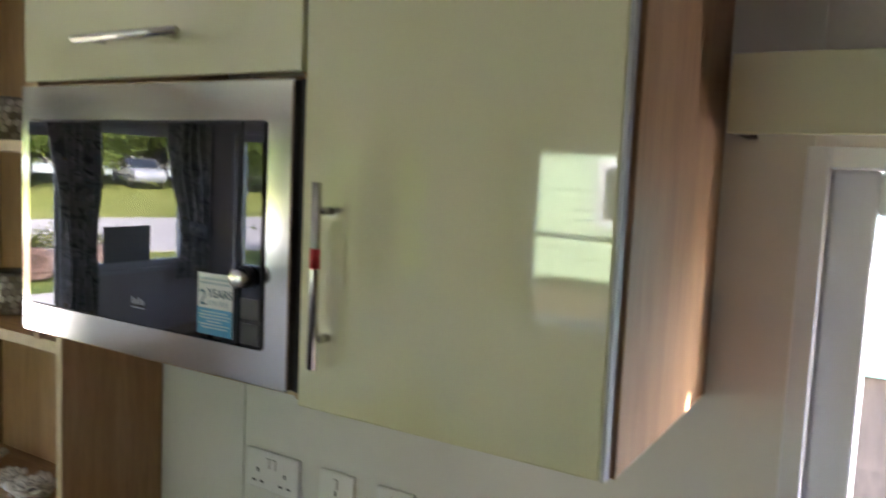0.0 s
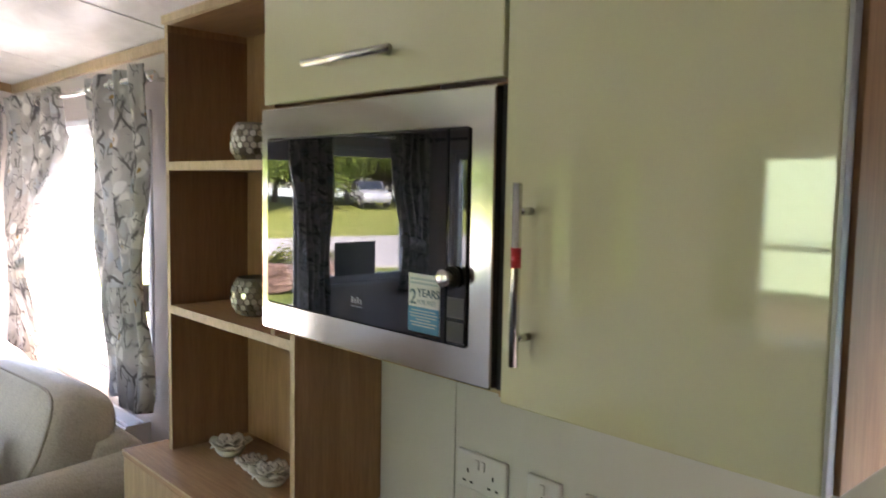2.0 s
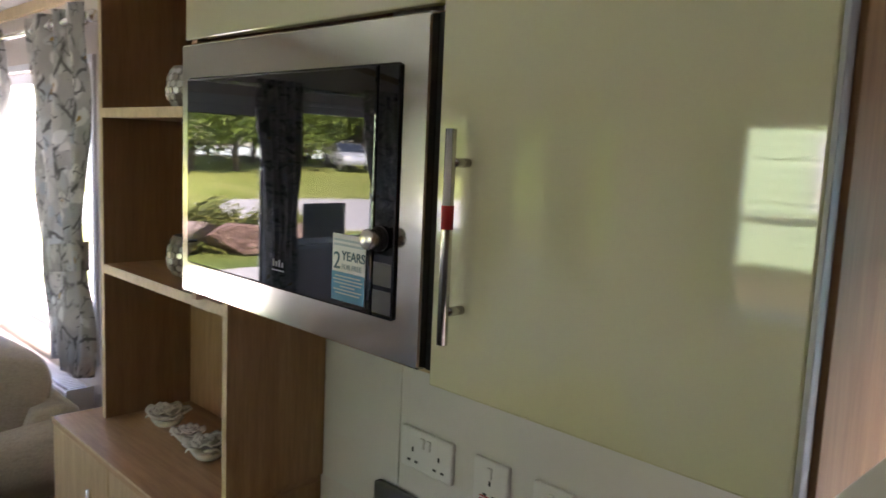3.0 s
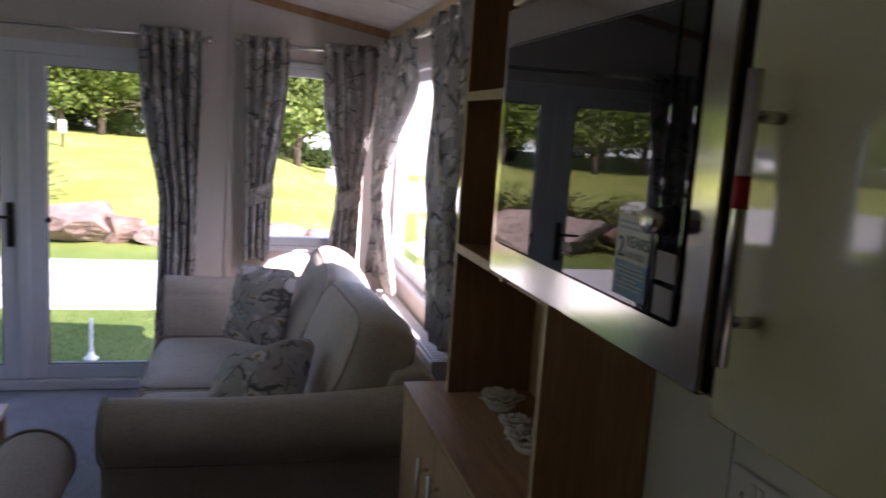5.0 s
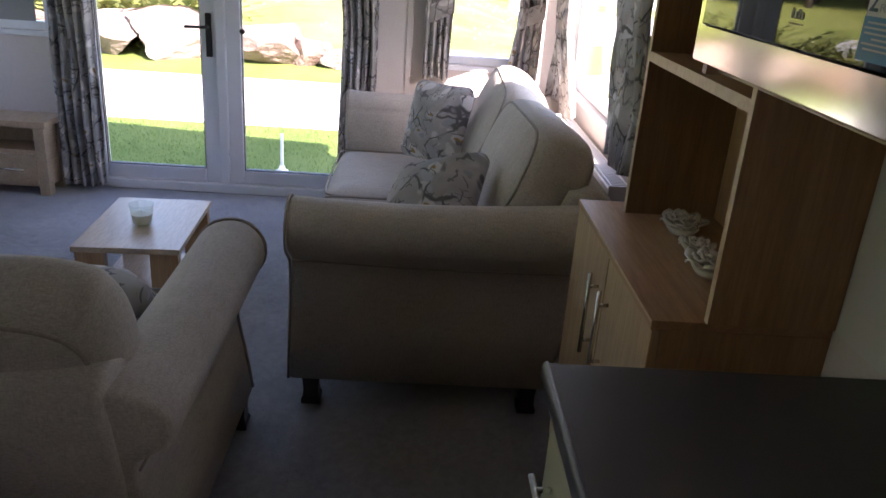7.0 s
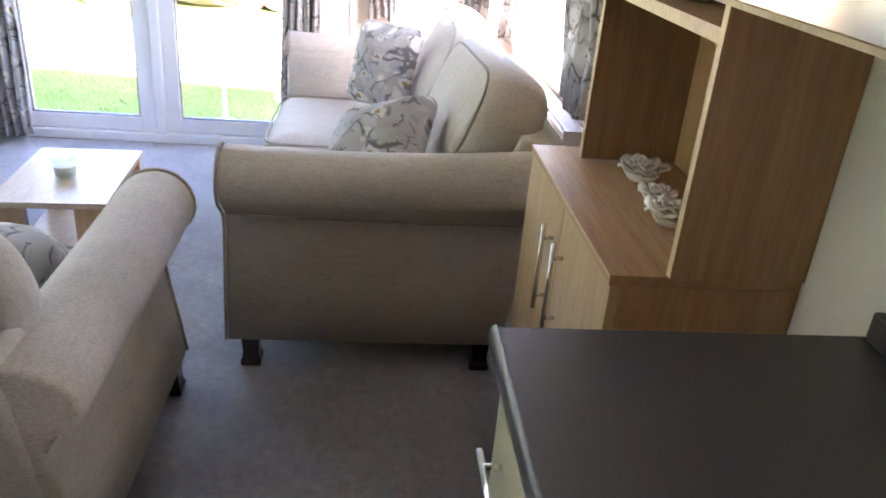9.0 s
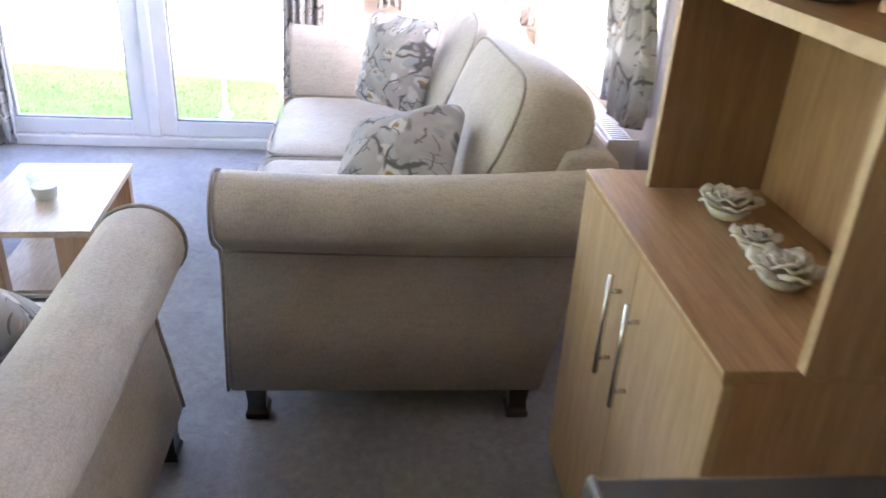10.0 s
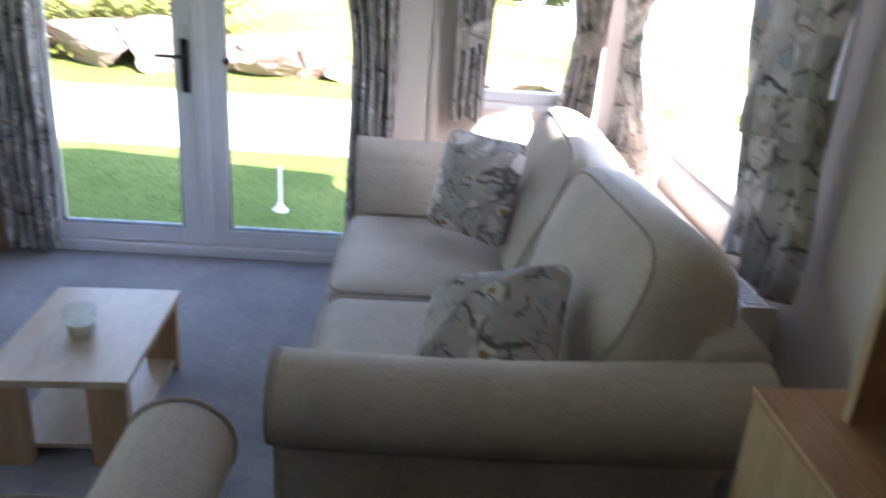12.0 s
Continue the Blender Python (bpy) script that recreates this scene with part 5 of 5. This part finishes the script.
def fern(at, r, seed):
    rnd = random.Random(seed)
    bm = bmesh.new()
    for k in range(150):
        th = rnd.uniform(0, 6.283)
        length = r * rnd.uniform(0.6, 1.1)
        lift = rnd.uniform(0.25, 1.35)
        spine = []
        for i in range(8):
            u = i / 7
            rad = length * u * math.cos(lift * (1 - 0.5 * u))
            z = length * (math.sin(lift) * u * 1.15 - 0.3 * u * u)
            spine.append(Vector((rad * math.cos(th), rad * math.sin(th), z)))
        side = Vector((-math.sin(th), math.cos(th), 0))
        for i in range(1, 8):
            w = 0.17 * r * (1 - i / 8.5)
            for s in (-1, 1):
                a, b = spine[i - 1], spine[i]
                tip = b + side * s * w + Vector((0, 0, -0.03 * r))
                bm.faces.new([bm.verts.new(p) for p in (a, b, tip)])
    ob = tagged(part("fern", bm, FERN), "yellow-green fern growing behind the boulders", "fern", "ferns on the bank")
    ob.location = at


for i, (x, y) in enumerate(((-13.7, -3.75), (-13.9, -3.1), (-13.6, -4.5), (-13.8, -6.0), (-14.0, -5.2), (-13.7, -7.4))):
    fern((x, y, terrain(x, y)), 1.35 if i < 3 else 1.0, i)


def tree(at, height, spread, seed, leaves=2600):
    rnd = random.Random(seed)
    t = thing("tree", "tall broadleaf tree in full leaf on the bank", "tree", "trees on the bank", at=at)
    bm = bmesh.new()
    lean = (rnd.uniform(-0.05, 0.05), rnd.uniform(-0.05, 0.05))
    trunk = [Vector((lean[0] * height * k + 0.12 * math.sin(k * 5 + seed), lean[1] * height * k, height * 0.78 * k)) for k in [i / 7 for i in range(8)]]
    tube(trunk, [0.17 * (1 - 0.85 * i / 7) * height / 9 + 0.02 for i in range(8)], 9, bm)
    clumps = []
    for i in range(32):
        k = 0.12 + 0.82 * rnd.random() ** 1.4
        p = trunk[0].lerp(trunk[-1], k)
        th = rnd.uniform(0, 6.283)
        ln = spread * rnd.uniform(0.5, 1.0) * (1.1 - 0.55 * k)
        e = p + Vector((ln * math.cos(th), ln * math.sin(th), ln * rnd.uniform(-0.12, 0.45)))
        midp = p.lerp(e, 0.5) + Vector((0, 0, 0.08 * ln))
        tube([p, midp, e], [0.045 * height / 9, 0.03 * height / 9, 0.010], 6, bm)
        clumps += [(q, f) for q, f in ((e, spread * 0.34), (midp + Vector((0, 0, 0.3)), spread * 0.28)) if q.z > 1.3 + 0.35 * (seed % 3)]
    clumps.append((trunk[-1] + Vector((0, 0, 0.4)), spread * 0.4))
    part("trunk", bm, BARK, t, "", True)
    vs, fs = [], []
    for i in range(leaves):
        c, r = clumps[i % len(clumps)]
        d = Vector((rnd.gauss(0, 1), rnd.gauss(0, 1), rnd.gauss(0, 0.8))) * r * 0.52
        p = c + d
        a = Vector((rnd.gauss(0, 1), rnd.gauss(0, 1), rnd.gauss(0, 1))).normalized()
        b = a.orthogonal().normalized()
        s = rnd.uniform(0.07, 0.15)
        n = len(vs)
        vs += [p - a * s, p + b * s * 0.55, p + a * s, p - b * s * 0.55]
        fs.append((n, n + 1, n + 2, n + 3))
    me = bpy.data.meshes.new("crown")
    me.from_pydata(vs, [], fs)
    me.materials.append(LEAF)
    o = new("crown", me)
    o.parent = t
    return t


rnd = random.Random(3)
kinds = []
# The first two trees are added to dim the far side window's reflection.
spots = [(-8.0, -10.0), (-6.2, -9.5)]
for i in range(58):
    yy = -36 + i * 0.70 + rnd.uniform(-0.6, 0.6)
    xx = -31.5 - rnd.uniform(0, 10)
    if not -0.44 < (yy - 1.05) / (0.35 - xx) < -0.325 and not -0.79 < (yy - 1.45) / (-0.5 - xx) < -0.69:
        spots.append((xx, yy))
for i, (xx, yy) in enumerate(spots):
    at = (xx, yy, terrain(xx, yy) - 0.05)
    if i < 6:
        kinds.append(tree(at, rnd.uniform(6.0, 8.5), rnd.uniform(2.2, 3.0), i, 15000))
    else:
        copy_thing(kinds[i % 6], pose(*at, 0, 0, rnd.uniform(0, 360)))


def hedge(x0, x1, y0, y1, height, seed):
    rnd = random.Random(seed)
    t = thing("hedge", "leafy screen added to darken the far side window's reflection", "hedge")
    part("twigs", box(x0 + 0.2, x1 - 0.2, y0 + 0.2, y1 - 0.2, GROUND - 0.05, GROUND + height - 0.25, 0.05), BARK, t)
    vs, fs = [], []
    for i in range(7000):
        p = Vector((rnd.uniform(x0, x1), rnd.uniform(y0, y1), GROUND + height * (1 - rnd.random() ** 1.6)))
        a = Vector((rnd.gauss(0, 1), rnd.gauss(0, 1), rnd.gauss(0, 1))).normalized()
        b = a.orthogonal().normalized()
        s = rnd.uniform(0.03, 0.07)
        n = len(vs)
        vs += [p - a * s, p + b * s * 0.6, p + a * s, p - b * s * 0.6]
        fs.append((n, n + 1, n + 2, n + 3))
    me = bpy.data.meshes.new("leaves")
    me.from_pydata(vs, [], fs)
    me.materials.append(LEAF)
    new("leaves", me).parent = t
    return t


def bush(at, r, seed):
    """A low shrub: a few stems and a crown of small leaves."""
    rnd = random.Random(seed)
    t = thing("bush", "dark leafy bush under the trees", "bush", "bushes under the trees", at=at)
    bm = bmesh.new()
    tips = []
    for i in range(9):
        th, ln = rnd.uniform(0, 6.283), r * rnd.uniform(0.45, 0.9)
        e = Vector((ln * math.cos(th), ln * math.sin(th), r * rnd.uniform(0.5, 1.1)))
        tube([(0, 0, -0.05), e * 0.5 + Vector((0, 0, 0.1)), e], [0.03, 0.02, 0.006], 5, bm)
        tips += [e, e * 0.6]
    part("stems", bm, BARK, t, "", True)
    vs, fs = [], []
    for i in range(3600):
        p = tips[i % len(tips)] + Vector((rnd.gauss(0, 0.26), rnd.gauss(0, 0.26), rnd.gauss(0, 0.22))) * r
        a = Vector((rnd.gauss(0, 1), rnd.gauss(0, 1), rnd.gauss(0, 1))).normalized()
        b = a.orthogonal().normalized()
        w = rnd.uniform(0.04, 0.09)
        n = len(vs)
        p.z = max(p.z, 0.06)
        vs += [p - a * w, p + b * w * 0.55, p + a * w, p - b * w * 0.55]
        fs.append((n, n + 1, n + 2, n + 3))
    me = bpy.data.meshes.new("crown")
    me.from_pydata(vs, [], fs)
    me.materials.append(LEAF_DARK)
    new("crown", me).parent = t
    return t


rnd = random.Random(8)
shrubs = []
for i, yy in enumerate((-10.6, -9.2, -7.4, -4.9, -3.6, -1.2, 0.6, 2.4, 4.6, 6.2, -5.9, 3.4)):
    xx = -34.0 - rnd.uniform(0, 3.5)
    at = (xx, yy, terrain(xx, yy) - 0.03)
    if i < 3:
        shrubs.append(bush(at, (0.9, 1.15, 0.75)[i], i + 40))
    else:
        copy_thing(shrubs[i % 3], pose(*at, 0, 0, rnd.uniform(0, 360)))
# Hedge added outside the far side window to darken what the cupboard reflects.
hedge(-6.2, -3.85, -6.1, -5.2, 1.5, 4)


def car(label, m, paint=CAR):
    t = thing("car", label, "car")
    prof = [(-2.1, 0.28), (2.1, 0.28), (2.15, 0.62), (2.0, 0.86), (1.15, 0.98), (0.45, 1.46), (-1.5, 1.5), (-2.0, 1.0), (-2.15, 0.8)]
    part("body", prism(prof, -0.82, 0.82, "y", bevel=0.08, segments=3), paint, t, "", True)
    glass = [(1.0, 0.99), (0.42, 1.41), (-1.42, 1.44), (-1.85, 1.0)]
    part("window", prism(glass, -0.828, -0.80, "y"), CAR_GLASS, t)
    part("window", prism(glass, 0.80, 0.828, "y"), CAR_GLASS, t)
    part("windscreen", prism([(1.10, 0.995), (0.46, 1.43), (0.49, 1.45), (1.14, 1.0)], -0.70, 0.70, "y"), CAR_GLASS, t)
    part("rear_window", prism([(-1.55, 1.46), (-1.97, 1.03), (-2.01, 1.05), (-1.58, 1.48)], -0.68, 0.68, "y"), CAR_GLASS, t)
    for x in (-1.3, 1.35):
        for y0, y1 in ((-0.86, -0.64), (0.64, 0.86)):
            w = part("wheel", tube([(x, y0, 0.32), (x, y1, 0.32)], 0.32, 22), TYRE, t, "", True)
            o = y0 - 0.004 if y0 < 0 else y1 + 0.004
            part("rim", tube([(x, o, 0.32), (x, (y0 + y1) / 2, 0.32)], 0.20, 18), ALU, w, "", True)
    for y0 in (-0.7, 0.42):
        part("headlight", box(2.04, 2.14, y0, y0 + 0.28, 0.66, 0.80, 0.02), WHITE, t)
    t.matrix_world = m
    return t


car("white estate car parked under the trees", pose(-39.5, -15.7, terrain(-39.5, -15.7) - 0.05, 0, 0, 60), CAR_PALE)
car("grey estate car parked beside the side road", pose(-35.0, -24.8, terrain(-35.0, -24.8), 0, 0, 20))

# small pale notice on a post under the trees, and a white marker post in the lawn
n = thing("notice_board", "small pale notice on a thin post", "sign", at=(-24.0, -3.98, terrain(-24.0, -3.98)))
part("post", box(-0.03, 0.03, -0.03, 0.03, -0.1, 0.9), DARKLEG, n)
part("board", box(0.031, 0.05, -0.10, 0.10, 0.40, 0.78, 0.005), CLAD, n)
n = thing("marker_post", "short white plastic marker post in the lawn", "post", at=(-6.42, -0.15, GROUND))
part("post", box(-0.013, 0.013, -0.013, 0.013, -0.05, 0.36, 0.004), UPVC, n)
part("base", lathe([(0.055, 0), (0.06, 0.02), (0.03, 0.04), (0.02, 0.07)], sides=18), WHITE, n, "", True)

# neighbouring caravans on either side
def caravan(label, m, length=9.0, paint=CLAD):
    t = thing("caravan", label, "caravan")
    part("wall", box(-length / 2, length / 2, -1.5, 1.5, 1.20, 2.75, 0.02), paint, t)
    part("skirt", box(-length / 2 + 0.05, length / 2 - 0.05, -1.42, 1.42, 0.0, 1.20), BARK, t)
    part("roof", prism([(-1.65, 2.74), (1.65, 2.74), (0, 3.25)], -length / 2 - 0.1, length / 2 + 0.1, "x"), WHITE, t)
    for k in range(15):
        for s in (-1, 1):
            part("cladding_board", prism([(s * 1.5, 1.23 + k * 0.096), (s * 1.52, 1.23 + k * 0.096), (s * 1.503, 1.324 + k * 0.096), (s * 1.5, 1.324 + k * 0.096)], -length / 2, length / 2, "x"), paint, t)
    for x in (-1.9, 0.5, 2.6):
        for s in (-1, 1):
            w = part("window", box(x - 0.5, x + 0.5, min(s * 1.53, s * 1.50), max(s * 1.53, s * 1.50), 1.74, 2.38, 0.005), WHITE, t)
            part("pane", box(x - 0.43, x + 0.43, min(s * 1.534, s * 1.531), max(s * 1.534, s * 1.531), 1.81, 2.31), CAR_GLASS, w)
    t.matrix_world = m
    return t


caravan("pale green clad caravan next door", pose(0.3, -6.4, GROUND, 0, 0, 0), 8.0)
caravan("sea-green clad caravan beyond the kitchen window", pose(3.5, 6.8, GROUND, 0, 0, 0), 7.0, CLAD_DEEP)


# blades of grass on the lawn in front of the doors, and daisies on the bank
rnd = random.Random(21)
vs, fs = [], []
for i in range(16000):
    x, y = rnd.uniform(-8.2, -4.5), rnd.uniform(-3.2, 2.2)
    th, h, w = rnd.uniform(0, 6.283), rnd.uniform(0.015, 0.035), rnd.uniform(0.003, 0.006)
    dx, dy = math.cos(th), math.sin(th)
    n = len(vs)
    vs += [(x - dx * w, y - dy * w, GROUND), (x + dx * w, y + dy * w, GROUND), (x - dy * h * 0.5, y + dx * h * 0.5, GROUND + h)]
    fs.append((n, n + 1, n + 2))
me = bpy.data.meshes.new("grass_blades")
me.from_pydata(vs, [], fs)
me.materials.append(leaf("grass_blade", (0.06, 0.13, 0.025), (0.15, 0.22, 0.06)))
tagged(new("grass_blades", me), "short green grass blades on the front lawn", "grass", kind="stuff")
vs, fs = [], []
for i in range(300):
    x, y = rnd.uniform(-26, -13.5), rnd.uniform(-16, 4)
    z, r = terrain(x, y) + 0.05, rnd.uniform(0.007, 0.016)
    n = len(vs)
    vs += [(x + r * math.cos(k * math.pi / 3), y + r * math.sin(k * math.pi / 3), z) for k in range(6)] + [(x, y, z + 0.03)]
    fs += [(n + k, n + (k + 1) % 6, n + 6) for k in range(6)]
me = bpy.data.meshes.new("daisies")
me.from_pydata(vs, [], fs)
me.materials.append(WHITE)
tagged(new("daisies", me), "scattered white daisies in the mown bank", "flowers", kind="stuff")
